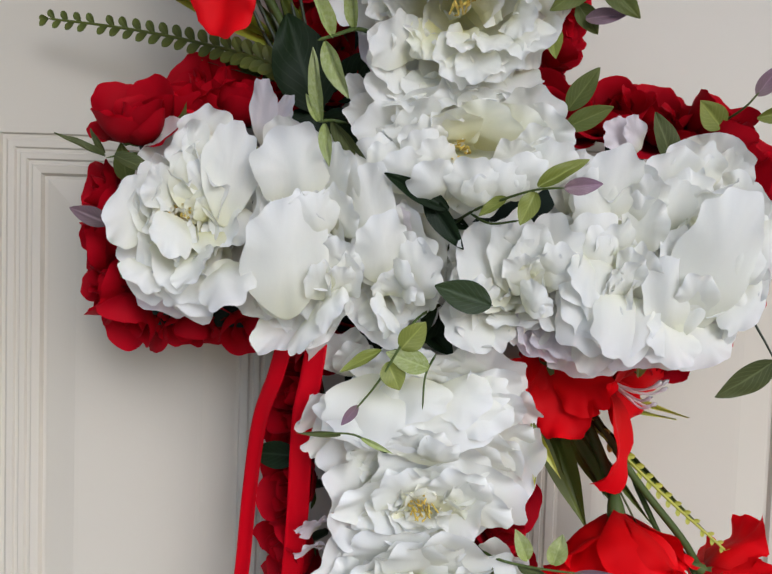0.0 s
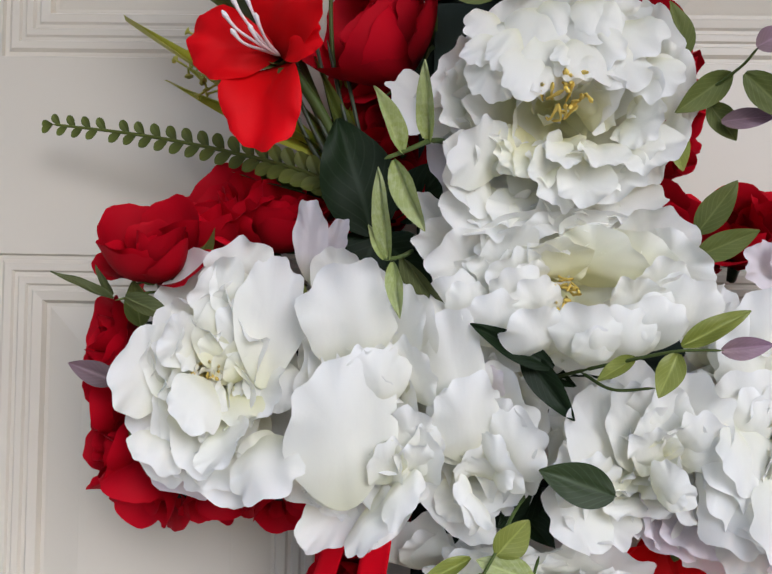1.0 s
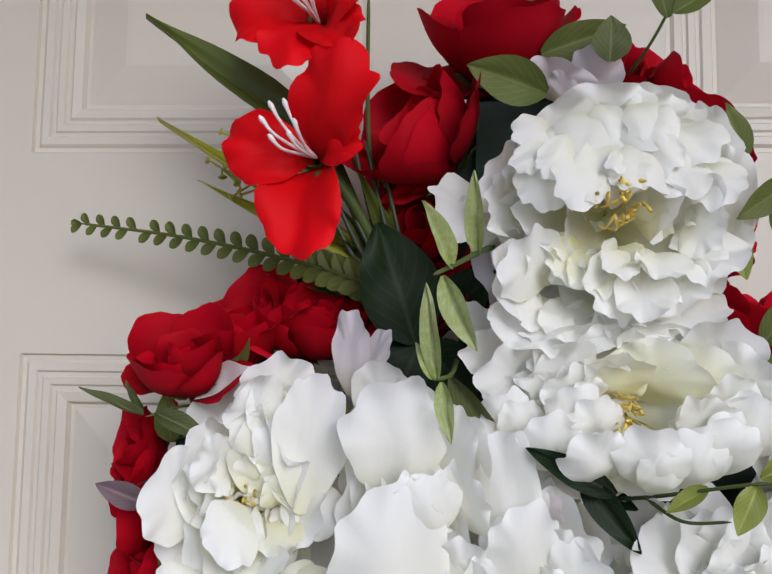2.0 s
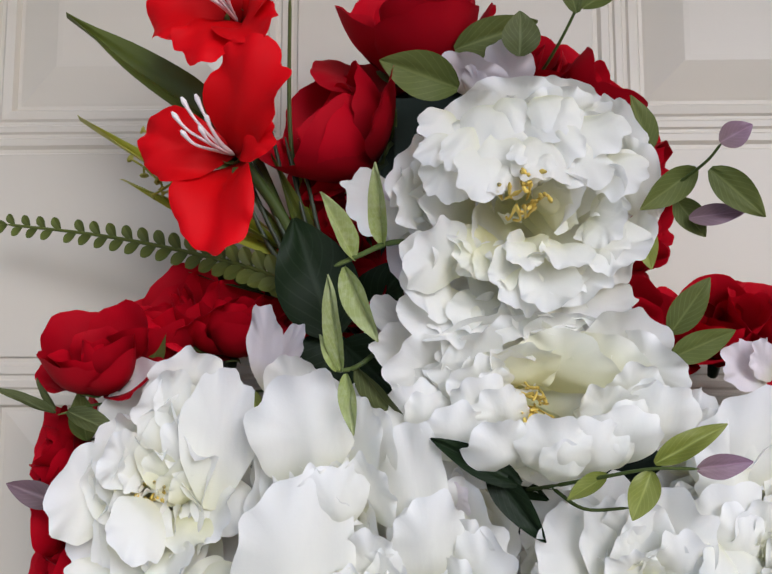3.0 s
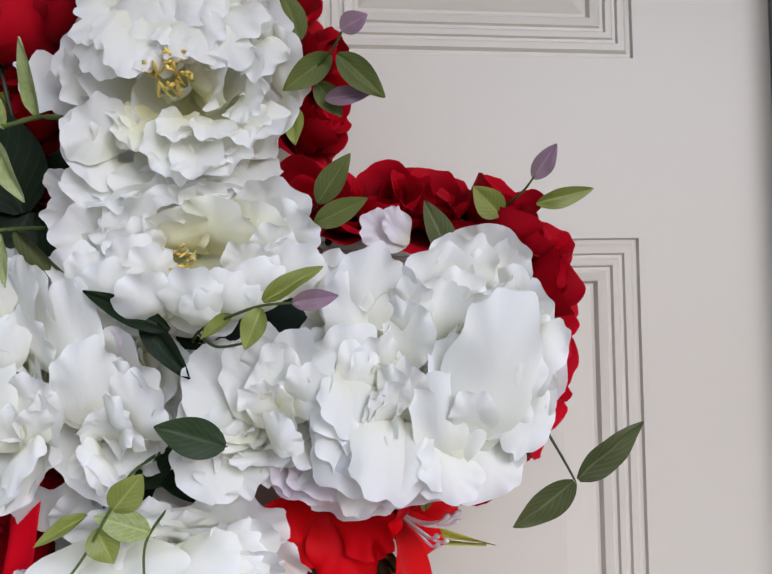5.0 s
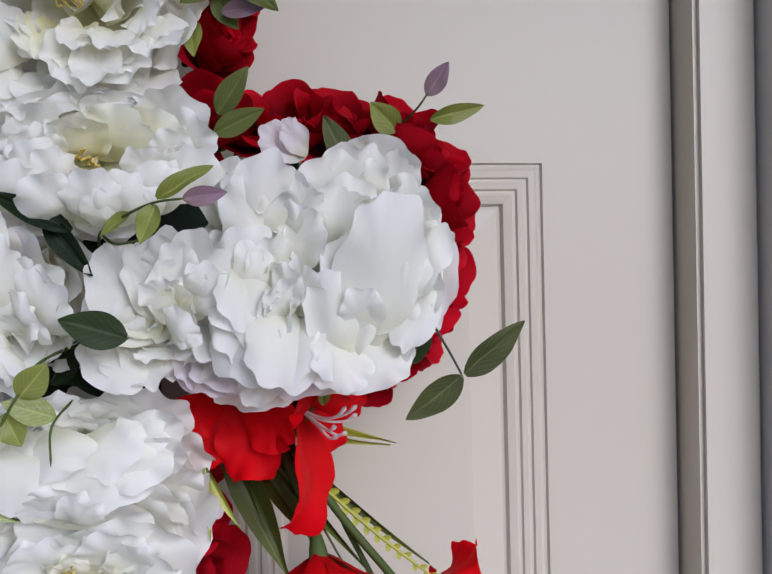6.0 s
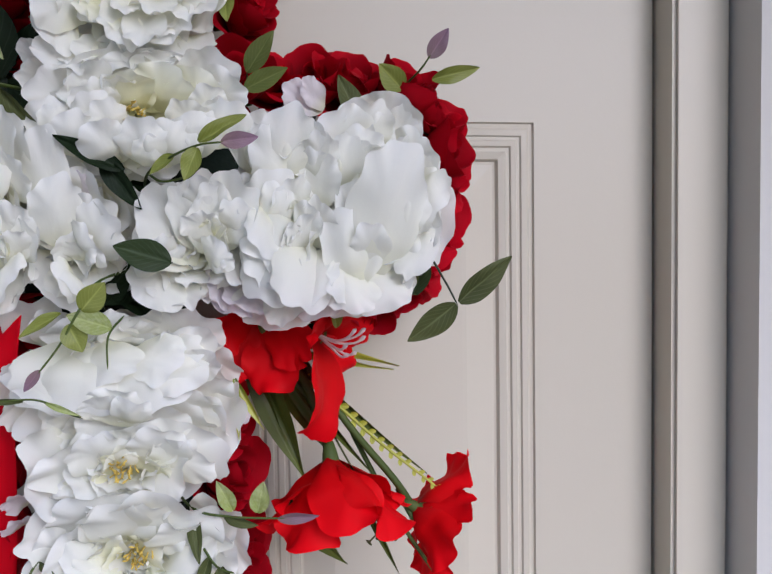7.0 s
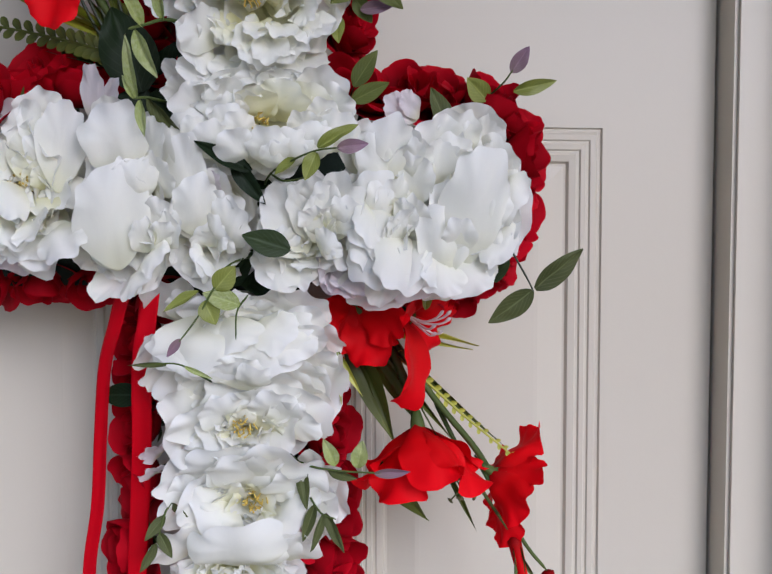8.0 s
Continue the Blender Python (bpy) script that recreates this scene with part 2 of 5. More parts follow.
def petal_disc(name, mat, seed, shape, base=0.4, pleat=6.0, frill=0.03, rings=9, spokes=56):
    """A petal's round-ended blade, ring by ring from its middle to its rim: x runs 0 to 1 from claw to tip, y -0.5 to 0.5 across.
    shape(x, y, edge, turn) bends it, edge being 0 in the middle and 1 on the free rim."""
    rnd = random.Random(seed)
    ph, k = rnd.uniform(0, 6.28), max(3, round(pleat * rnd.uniform(1.3, 1.9)))
    off = Vector((rnd.uniform(0, 50), rnd.uniform(0, 50), rnd.uniform(0, 50)))
    skew = rnd.uniform(-0.10, 0.10)
    verts, uvs, faces = [], [], []
    for j in range(rings + 1):
        r = 1 - (1 - j / rings) ** 1.5 if j else 0.0
        for i in range(spokes if j else 1):
            th = 2 * math.pi * i / spokes
            c, s = math.cos(th), math.sin(th)
            free = max(0.0, min(1.0, (0.75 + c) / 0.9))
            lobe = 1 + free * r ** 2 * (frill * math.sin(k * th + ph) + 0.20 * noise.noise(off + Vector((1.2 * c, 1.2 * s, 0))) + 0.10 * noise.noise(off + Vector((3.5 * c, 3.5 * s, 7))))
            x = 0.5 + 0.5 * math.copysign(abs(c) ** 0.86, c) * r * lobe
            y = 0.5 * math.copysign(abs(s) ** 0.86, s) * r * lobe * (base + (1 - base) * math.sin(min(1.0, max(0.0, x) / 0.62) * math.pi / 2))
            x += skew * y
            verts.append(shape(x, y, r * free ** 0.5, th))
            uvs.append((y + 0.5, max(0.0, min(1.0, x))))
    for i in range(spokes):
        faces.append((0, 1 + i, 1 + (i + 1) % spokes))
    for j in range(1, rings):
        p, q = 1 + (j - 1) * spokes, 1 + j * spokes
        for i in range(spokes):
            n = (i + 1) % spokes
            faces.append((p + i, q + i, q + n, p + n))
    me = bpy.data.meshes.new(name)
    me.from_pydata([tuple(v) for v in verts], [], faces)
    lay = me.uv_layers.new(name="uv")
    for lp in me.loops:
        lay.data[lp.index].uv = uvs[lp.vertex_index]
    me.polygons.foreach_set("use_smooth", [True] * len(me.polygons))
    me.materials.append(mat)
    return me


def waves(seed, pleat):
    """A ruffle round a rim, the same after a full turn."""
    rnd = random.Random(seed + 91)
    ph, ph2, k = rnd.uniform(0, 6.28), rnd.uniform(0, 6.28), max(2, round(pleat * rnd.uniform(0.8, 1.25)))
    off = Vector((rnd.uniform(0, 50), rnd.uniform(0, 50), 4))
    return lambda th: math.sin(k * th + ph) + 0.5 * math.sin((2 * k + 1) * th + ph2) + 1.2 * noise.noise(off + Vector((2 * math.cos(th), 2 * math.sin(th), 0)))


def petal_mesh(mat, seed, L, W, th0, th1, cup, ruffle, curl, base=0.4, power=1.0, pleat=5.0, frill=0.045, rough=0.06, rings=9, spokes=56):
    """A cupped petal that leaves the flower's axis at th0 and ends at th1 degrees from it, with a ruffled rim that rolls outwards by curl."""
    rnd = random.Random(seed)
    off = Vector((rnd.uniform(0, 50), rnd.uniform(0, 50), rnd.uniform(0, 50)))
    wave = waves(seed, pleat)
    steps, line, r, z = 40, [], 0.01, 0.0
    for i in range(steps + 6):
        th = radians(th0 + (th1 - th0) * (i / steps) ** power)
        line.append((r, z, th))
        r += math.sin(th) * L / steps
        z += math.cos(th) * L / steps

    def shape(x, y, edge, turn):
        f = max(0.0, min(1.1, x)) * steps
        a = min(int(f), steps + 4)
        (r0, z0, t0), (r1, z1, t1) = line[a], line[a + 1]
        fr = f - a
        r_, z_, th = r0 + (r1 - r0) * fr, z0 + (z1 - z0) * fr, t0 + (t1 - t0) * fr
        phi = y * W / cup
        d = ruffle * edge ** 4 * wave(turn) + rough * noise.noise(off + Vector((y * 2.6, x * 2.4, 9))) - curl * edge ** 6
        return Vector((r_, cup * math.sin(phi), z_)) + Vector((-math.cos(th), 0, math.sin(th))) * (cup * (1 - math.cos(phi)) + d)

    return petal_disc("petal", mat, seed, shape, base, pleat, frill, rings, spokes)


POOL = {}


def petal(key, mat, variants=6, **kw):
    """A few shared petal meshes of one sort."""
    if key not in POOL:
        POOL[key] = [petal_mesh(mat, hash_of(key) + i, **kw) for i in range(variants)]
    return POOL[key]


def hash_of(text):
    return sum((i + 3) * ord(c) for i, c in enumerate(text)) * 13


def ring(parent, meshes, count, rnd, turn=0.0, jitter=8.0, scale=(0.92, 1.1), lift=0.0, loose=6):
    for i in range(count):
        a = turn + 360 * i / count + rnd.uniform(-jitter, jitter)
        s = rnd.uniform(*scale)
        m = pose(0, 0, lift, 0, 0, a) @ pose(0, 0, 0, rnd.uniform(-loose, loose), rnd.uniform(-loose, loose), 0) @ Matrix.Diagonal((s, s, s, 1))
        part("petal", meshes[rnd.randrange(len(meshes))], parent, m)


# ---- the large structure: door, wall, porch ground, added slab overhead ----
DOOR_Y = 0.674
DOOR_X = (-0.440, 0.482)
DOOR_TOP = 2.035
PANELS_X = [(-0.325, -0.089), (0.116, 0.367)]
PANELS_Z = [(0.235, 0.78), (0.93, 1.581), (1.7215, 1.925)]
PROFILE = [(0.0000, 0.0000), (0.0012, 0.0028), (0.0040, 0.0030), (0.0065, 0.0011), (0.0115, 0.0014), (0.0128, 0.0034), (0.0150, 0.0034), (0.0165, 0.0022), (0.0208, 0.0025), (0.0222, 0.0046), (0.0245, 0.0046), (0.0262, 0.0034), (0.0325, 0.0044), (0.0345, 0.0084), (0.0370, 0.0085), (0.0390, 0.0079), (0.0640, 0.0020), (0.0680, 0.0018)]


def plain_mesh(name, verts, faces, mat, bevel=0.0):
    bm = bmesh.new()
    vs = [bm.verts.new(v) for v in verts]
    for f in faces:
        bm.faces.new([vs[i] for i in f])
    bmesh.ops.recalc_face_normals(bm, faces=bm.faces)
    if bevel:
        bmesh.ops.bevel(bm, geom=list(bm.edges), offset=bevel, segments=2, affect="EDGES", clamp_overlap=True)
    bm.loops.layers.uv.new("uv")
    me = bpy.data.meshes.new(name)
    bm.to_mesh(me)
    bm.free()
    me.materials.append(mat)
    return me


def box(name, lo, hi, mat, bevel=0.0):
    (a, b, c), (d, e, f) = lo, hi
    v = [(a, b, c), (d, b, c), (d, e, c), (a, e, c), (a, b, f), (d, b, f), (d, e, f), (a, e, f)]
    return plain_mesh(name, v, [(0, 1, 2, 3), (4, 5, 6, 7), (0, 1, 5, 4), (1, 2, 6, 5), (2, 3, 7, 6), (3, 0, 4, 7)], mat, bevel)


def build_door():
    # stiles and rails between the panels, as one slab with openings
    xs = [DOOR_X[0], *PANELS_X[0], *PANELS_X[1], DOOR_X[1]]
    zs = [0.008, *PANELS_Z[0], *PANELS_Z[1], *PANELS_Z[2], DOOR_TOP]
    bm = bmesh.new()
    back = DOOR_Y + 0.044
    grid = {(i, k, y): bm.verts.new((x, y, z)) for i, x in enumerate(xs) for k, z in enumerate(zs) for y in (DOOR_Y, back)}
    for i in range(len(xs) - 1):
        for k in range(len(zs) - 1):
            if i in (1, 3) and k in (1, 3, 5):
                continue
            for y in (DOOR_Y, back):
                bm.faces.new([grid[i, k, y], grid[i + 1, k, y], grid[i + 1, k + 1, y], grid[i, k + 1, y]])
    for i in range(len(xs) - 1):
        for k in (0, len(zs) - 1):
            bm.faces.new([grid[i, k, DOOR_Y], grid[i + 1, k, DOOR_Y], grid[i + 1, k, back], grid[i, k, back]])
    for k in range(len(zs) - 1):
        for i in (0, len(xs) - 1):
            bm.faces.new([grid[i, k, DOOR_Y], grid[i, k + 1, DOOR_Y], grid[i, k + 1, back], grid[i, k, back]])
    bmesh.ops.recalc_face_normals(bm, faces=bm.faces)
    bm.loops.layers.uv.new("uv")
    me = bpy.data.meshes.new("door_1")
    bm.to_mesh(me)
    bm.free()
    me.materials.append(DOOR_PAINT)
    door = tagged(new("door_1", me), "cream-white painted door with moulded raised panels", "door", kind="structure")
    for x0, x1 in PANELS_X:
        for z0, z1 in PANELS_Z:
            rows = []
            for d, rec in PROFILE:
                y = DOOR_Y + rec
                rows.append([(x0 + d, y, z0 + d), (x1 - d, y, z0 + d), (x1 - d, y, z1 - d), (x0 + d, y, z1 - d)])
            verts = [p for r in rows for p in r]
            faces = [(4 * j + i, 4 * j + (i + 1) % 4, 4 * j + 4 + (i + 1) % 4, 4 * j + 4 + i) for j in range(len(rows) - 1) for i in range(4)]
            last = 4 * (len(rows) - 1)
            faces.append((last, last + 1, last + 2, last + 3))
            part("panel", plain_mesh("panel", verts, faces, DOOR_PAINT), door)
    return door


build_door()
WALL_Y = 0.60
for nm, lo, hi in (("wall_west", (-4.0, WALL_Y, 0), (DOOR_X[0] - 0.06, 0.80, 2.615)), ("wall_east", (DOOR_X[1] + 0.06, WALL_Y, 0), (4.0, 0.80, 2.615)),
                   ("wall_above", (DOOR_X[0] - 0.06, WALL_Y, DOOR_TOP + 0.06), (DOOR_X[1] + 0.06, 0.80, 2.615))):
    tagged(new(nm, box(nm, lo, hi, WALL_PAINT)), "plain painted wall round the door", "wall", kind="structure")
for nm, lo, hi in (("trim_west", (DOOR_X[0] - 0.058, 0.64, 0), (DOOR_X[0] - 0.003, 0.78, DOOR_TOP + 0.056)), ("trim_east", (DOOR_X[1] + 0.003, 0.64, 0), (DOOR_X[1] + 0.058, 0.78, DOOR_TOP + 0.056)),
                   ("trim_top", (DOOR_X[0] - 0.002, 0.641, DOOR_TOP + 0.003), (DOOR_X[1] + 0.002, 0.779, DOOR_TOP + 0.055))):
    tagged(new(nm, box(nm, lo, hi, DOOR_PAINT, 0.004)), "white painted door frame", "door frame", kind="structure")
tagged(new("room_behind", box("room_behind", (-0.7, 0.81, 0.0), (0.7, 0.86, 2.6), WALL_PAINT)), "plain wall behind the door", "wall", kind="structure")
# added out of view: holds back the high sky so the door's top dims
tagged(new("ceiling", box("ceiling", (-4, -1.0, 2.62), (4, 0.80, 2.72), WALL_PAINT)), "unseen white slab added overhead to cut the upper sky's light", "ceiling", kind="structure")
tagged(new("ground", box("ground", (-60, -60, -0.12), (60, 60, 0.0), PORCH_CONCRETE)), "grey concrete ground before the door", "ground", kind="structure")


# ---- the cross: frame and hanger ----
def build_frame():
    base = thing("cross_frame", pose(0.02, 0.60, 1.10), "dark green foam cross frame hung on the door", "wreath frame")
    y0, y1 = 0.568 - 0.60, 0.612 - 0.60
    part("upright", box("upright", (-0.048, y0, -0.06), (0.048, y1, 0.63), FOAM_GREEN, 0.008), base)
    part("crossbar", box("crossbar", (-0.205, y0 + 0.003, 0.335), (0.215, y1 + 0.003, 0.445), FOAM_GREEN, 0.008), base)
    part("hanger", tube("hanger", [(0, y1 - 0.004, 0.60), (0, 0.045, 0.63), (0, 0.066, 0.66), (0, 0.075, 0.69)], 0.0015, 0.0015, STEEL), base, label="thin steel wire")
    part("spacer", box("spacer", (-0.02, y1 - 0.002, 0.05), (0.02, DOOR_Y - 0.601, 0.09), FOAM_GREEN, 0.003), base)


build_frame()


# ---- white peonies ----
PEONY = dict(
    core=dict(L=0.42, W=0.46, th0=45, th1=-8, cup=0.24, ruffle=0.050, curl=-0.01),
    inner=dict(L=0.62, W=0.70, th0=70, th1=8, cup=0.36, ruffle=0.060, curl=0.0),
    mid=dict(L=0.82, W=0.94, th0=86, th1=22, cup=0.50, ruffle=0.065, curl=0.01),
    outer=dict(L=1.00, W=1.12, th0=96, th1=38, cup=0.66, ruffle=0.070, curl=0.03),
    guard=dict(L=1.10, W=1.22, th0=104, th1=62, cup=0.85, ruffle=0.070, curl=0.05),
    arch=dict(L=1.02, W=1.05, th0=100, th1=-68, cup=0.55, ruffle=0.060, curl=-0.02),
    hood=dict(L=0.80, W=0.85, th0=92, th1=-50, cup=0.45, ruffle=0.060, curl=-0.02))


def stamen_meshes():
    rnd = random.Random(5)
    return [tube("stamen", [(0, 0, 0.10), (rnd.uniform(-.05, .05), rnd.uniform(-.05, .05), 0.34), (rnd.uniform(-.08, .08), rnd.uniform(-.08, .08), 0.50)], 0.012, 0.012, STAMEN_YELLOW, 5, 4, 0.016) for k in range(6)]


STAMENS = stamen_meshes()


def peony(place, n, size, squash=(1, 1, 1), seed=0, arch=90, eye=True, blush=0, bent=2, heart=0.08, full=1.0):
    """arch: the side (degrees, 90 is up) from which the petals bend over the heart; bent: how many do so; full: how crowded its middle is."""
    rnd = random.Random(seed)
    ob = thing("peony", facing(place, n, size, 0, squash), "white silk peony with ruffled petals and a yellow heart" if eye else "full white silk peony with ruffled petals", "flower", "white peonies on the cross")
    for key, count, lift in (("core", 5, 0.14), ("inner", 7, 0.09), ("mid", 8, 0.04), ("outer", 8, 0.0), ("guard", 6, -0.03), ("arch", bent, 0.04), ("hood", bent, 0.10)):
        turn = rnd.uniform(0, 360)
        if key in ("core", "inner", "mid"):
            count = round(count * full)
        for k in range(count):
            a = turn + 360 * k / count + rnd.uniform(-14, 14)
            if key in ("arch", "hood"):
                a = arch + (k - (count - 1) / 2) * (48 if key == "arch" else 62) + rnd.uniform(-10, 10)
            meshes = petal("peony_" + key, WHITE_SILK, 8, **PEONY[key])
            s = rnd.uniform(0.84, 1.12) * (0.86 if key in ("outer", "guard") else 1.0)
            m = pose(0, 0, lift + rnd.uniform(-0.03, 0.03), 0, 0, a) @ pose(0, 0, 0, rnd.uniform(-12, 12), rnd.uniform(-11, 11), 0) @ Matrix.Diagonal((s, s, s, 1))
            part("petal", meshes[rnd.randrange(len(meshes))], ob, m)
    if blush:
        ring(ob, petal("peony_blush", BLUSH_SILK, 4, **dict(PEONY["guard"], L=1.0)), blush, rnd, rnd.uniform(0, 360), 20, (0.95, 1.1), -0.05)
    if eye:
        for k in range(24):
            a, r = rnd.uniform(0, 6.28), 0.15 * math.sqrt(rnd.random())
            part("stamen", STAMENS[k % 6], ob, pose(r * math.cos(a), r * math.sin(a), heart, 0, 0, rnd.uniform(0, 360)) @ Matrix.Diagonal((0.8, 0.8, 0.9, 1)), "yellow stamen")
    part("stem", tube("stem", [(0, 0, 0.02), (0, 0, -0.5), (0, 0, -1.2)], 0.05, 0.05, STEM_DARK), ob, label="dark green stem")
    return ob


def fold_mesh(mat, seed, bulge):
    """A broad petal along x that bulges towards z (or away from it), with a ruffled rim."""
    rnd = random.Random(seed)
    off = Vector((rnd.uniform(0, 50), rnd.uniform(0, 50), 3))
    soft = bulge > 0
    wave = waves(seed, 4.6 if soft else 5.0)
    ph = rnd.uniform(0, 6.28)

    def shape(x, y, edge, turn):
        z = bulge * (0.12 * math.sin(math.pi * (0.10 + 0.74 * x)) - 0.45 * y * y - 0.03)
        z += (0.054 if soft else 0.066) * edge ** 4 * wave(turn) + (0.12 if soft else 0.13) * noise.noise(off + Vector((y * 2.6, x * 1.8, 9))) + 0.022 * x * math.sin(11 * y + 2 * x + ph) - 0.5 * max(0.0, 0.3 - x)
        return Vector((x, y, z))

    return petal_disc("petal", mat, seed, shape, 0.5, 5.0, 0.038 if soft else 0.045)


def fold(flower, base, tip, width, forward, bulge):
    """A large petal lying over a flower: from base to tip in millimetres across and up from the flower's seat, that far forward of it.
    bulge: 1 towards the eye, -1 hollow, -2 and -3 hollow ones in blush and cream."""
    key = "fold%d" % bulge
    if key not in POOL:
        POOL[key] = [fold_mesh({-2: BLUSH_SILK, -3: CREAM_SILK}.get(bulge, PALE_SILK), hash_of(key) + 7 * k, max(-1, bulge)) for k in range(9)]
    seat = flower.matrix_basis
    count = len(flower.children)
    rnd = random.Random(count * 17 + width)
    a = Vector((base[0], -(forward - (13 if bulge > 0 else 17)), base[1]))
    c = Vector((tip[0], -(forward - 2), tip[1]))
    # the petal itself and a smaller one that overlaps it askew
    for k, (turn, size, ahead) in enumerate(((0, 1.0, 0.0), (rnd.choice((-1, 1)) * rnd.uniform(16, 38), rnd.uniform(0.68, 0.88), rnd.choice((-5.0, -4.0, 2.0))))):
        d = Matrix.Rotation(radians(turn), 3, "Y") @ (c - a) * size
        a2 = seat.translation + (a + Vector((0, -ahead, 0))) / 1000
        x, L = d.normalized(), d.length / 1000
        z = (Vector((0, -1, 0)) - x * x.dot(Vector((0, -1, 0)))).normalized()
        w = 1.12 * width * size * (1 if k == 0 else 0.9) / 1000
        m = Matrix.Translation(a2) @ Matrix((x, z.cross(x), z)).transposed().to_4x4() @ pose(0, 0, 0, rnd.uniform(-16, 16), rnd.uniform(-8, 8)) @ Matrix.Diagonal((L, w, min(0.5 * (L + w), 0.95 * w), 1))
        part("petal", POOL[key][(count * 2 + k * 5) % 9], flower, seat.inverted() @ m)


p = peony((-0.133, 0.536, 1.51), (0.05, -1, 0.02), 0.062, (0.82, 1.06, 1.0), 3, 40, True, 1, 0, 0.04, 0.8)
fold(p, (30, -4), (38, 60), 30, 48, -1)
fold(p, (21, 40), (10, 65), 38, 38, -1)
fold(p, (-17, -7), (-42, 9), 46, 36, -1)
fold(p, (10, -28), (4, -56), 43, 36, -1)
fold(p, (32, -23), (38, -54), 35, 46, 1)
fold(p, (5, 2), (-10, -19), 28, 45, 1)
fold(p, (8, -19), (19, -36), 30, 47, -1)
fold(p, (15, 30), (0, 51), 30, 43, -1)
fold(p, (-1, 14), (-17, 21), 25, 43, -1)
fold(p, (-20, -26), (-25, -45), 26, 32, 1)
fold(p, (20, -1), (9, 14), 22, 38, -3)
fold(p, (20, -3), (17, -19), 22, 39, -3)
fold(p, (17, 2), (1, 33), 26, 38, -3)
fold(p, (23, 6), (38, -13), 29, 36, -1)
fold(p, (31, 12), (36, -16), 28, 29, 1)
p = peony((-0.053, 0.53, 1.505), (0.05, -1, -0.05), 0.062, (0.68, 1.08, 1.0), 11, 150, False, 0, 0, 0.08, 0.85)
fold(p, (-16, -42), (-4, -70), 47, 18, -1)
fold(p, (10, -41), (24, -62), 37, 24, -1)
fold(p, (-29, -29), (-31, -54), 28, 20, -1)
fold(p, (-19, 35), (-7, 71), 28, 14, -1)
fold(p, (-33, 54), (-27, 95), 18, 8, -2)
fold(p, (22, 7), (26, 56), 26, 38, -1)
fold(p, (13, 13), (7, 59), 27, 40, -1)
fold(p, (-5, 9), (-9, 61), 44, 44, 1)
fold(p, (20, -2), (33, 22), 24, 42, -1)
fold(p, (-5, -55), (-15, 20), 50, 50, 1)
fold(p, (8, -9), (3, 23), 32, 47, 1)
fold(p, (21, -39), (28, -5), 23, 44, -1)
fold(p, (24, -39), (36, -20), 21, 44, -1)
fold(p, (12, -45), (10, -18), 20, 46, -1)
fold(p, (12, -39), (17, -20), 15, 44, -3)
fold(p, (15, -39), (25, -50), 24, 45, 1)
fold(p, (2, -53), (10, -67), 33, 34, 1)
fold(p, (9, -36), (3, -27), 12, 42, -3)
p = peony((0.008, 0.534, 1.496), (0.15, -1, -0.05), 0.055, (0.7, 1.05, 1.0), 5, 180, True, 0, 0, 0.08, 0.85)
fold(p, (-10, -27), (-23, -54), 43, 26, -1)
fold(p, (3, -27), (7, -44), 40, 28, -1)
fold(p, (6, -27), (29, -16), 34, 28, -1)
fold(p, (-4, -17), (19, 12), 40, 38, -1)
fold(p, (3, -29), (24, -3), 31, 40, 1)
fold(p, (-16, -5), (-22, 53), 28, 44, 1)
fold(p, (-10, -23), (-17, 22), 32, 48, 1)
fold(p, (-29, 7), (-31, 28), 18, 40, -1)
fold(p, (-4, -20), (16, 2), 24, 44, -1)
fold(p, (0, -26), (11, -16), 27, 46, 1)
fold(p, (-3, -32), (-7, -16), 27, 44, -1)
fold(p, (1, -17), (1, 9), 18, 40, -3)
fold(p, (-6, -36), (-15, -41), 27, 40, 1)
fold(p, (-4, 8), (4, 26), 18, 38, -2)
p = peony((0.041, 0.534, 1.653), (-0.05, -1, -0.1), 0.068, (1.0, 1.05, 1.0), 7, 80, True, 1, 0, 0.36, 0.3)
fold(p, (-51, 9), (-85, -6), 38, 14, -1)
fold(p, (-23, 59), (-20, 78), 34, 8, -2)
fold(p, (-8, 57), (3, 81), 29, 6, -2)
fold(p, (-22, 24), (-34, 43), 36, 34, -1)
fold(p, (-2, 29), (-4, 56), 41, 34, -1)
fold(p, (18, 30), (27, 53), 40, 34, -1)
fold(p, (35, 22), (54, 33), 40, 34, -1)
fold(p, (43, 4), (64, 10), 43, 34, -1)
fold(p, (40, -18), (54, -30), 36, 34, -1)
fold(p, (-39, 7), (-59, 17), 34, 30, -1)
fold(p, (-42, 0), (-62, 1), 29, 30, -1)
fold(p, (-31, -32), (-55, -43), 39, 38, -1)
fold(p, (-29, -41), (-47, -69), 34, 36, -1)
fold(p, (-12, -41), (-21, -69), 34, 35, -1)
fold(p, (12, -41), (10, -65), 34, 35, -1)
fold(p, (32, -38), (37, -59), 34, 35, -1)
fold(p, (-11, 45), (-18, 15), 30, 46, 1)
fold(p, (8, 48), (9, 18), 30, 46, 1)
fold(p, (27, 39), (33, 13), 29, 45, 1)
fold(p, (-31, 39), (-37, 16), 26, 43, 1)
fold(p, (39, 19), (46, -6), 25, 45, 1)
fold(p, (-30, 26), (-39, -6), 24, 50, 1)
fold(p, (-21, 28), (-23, -11), 24, 53, 1)
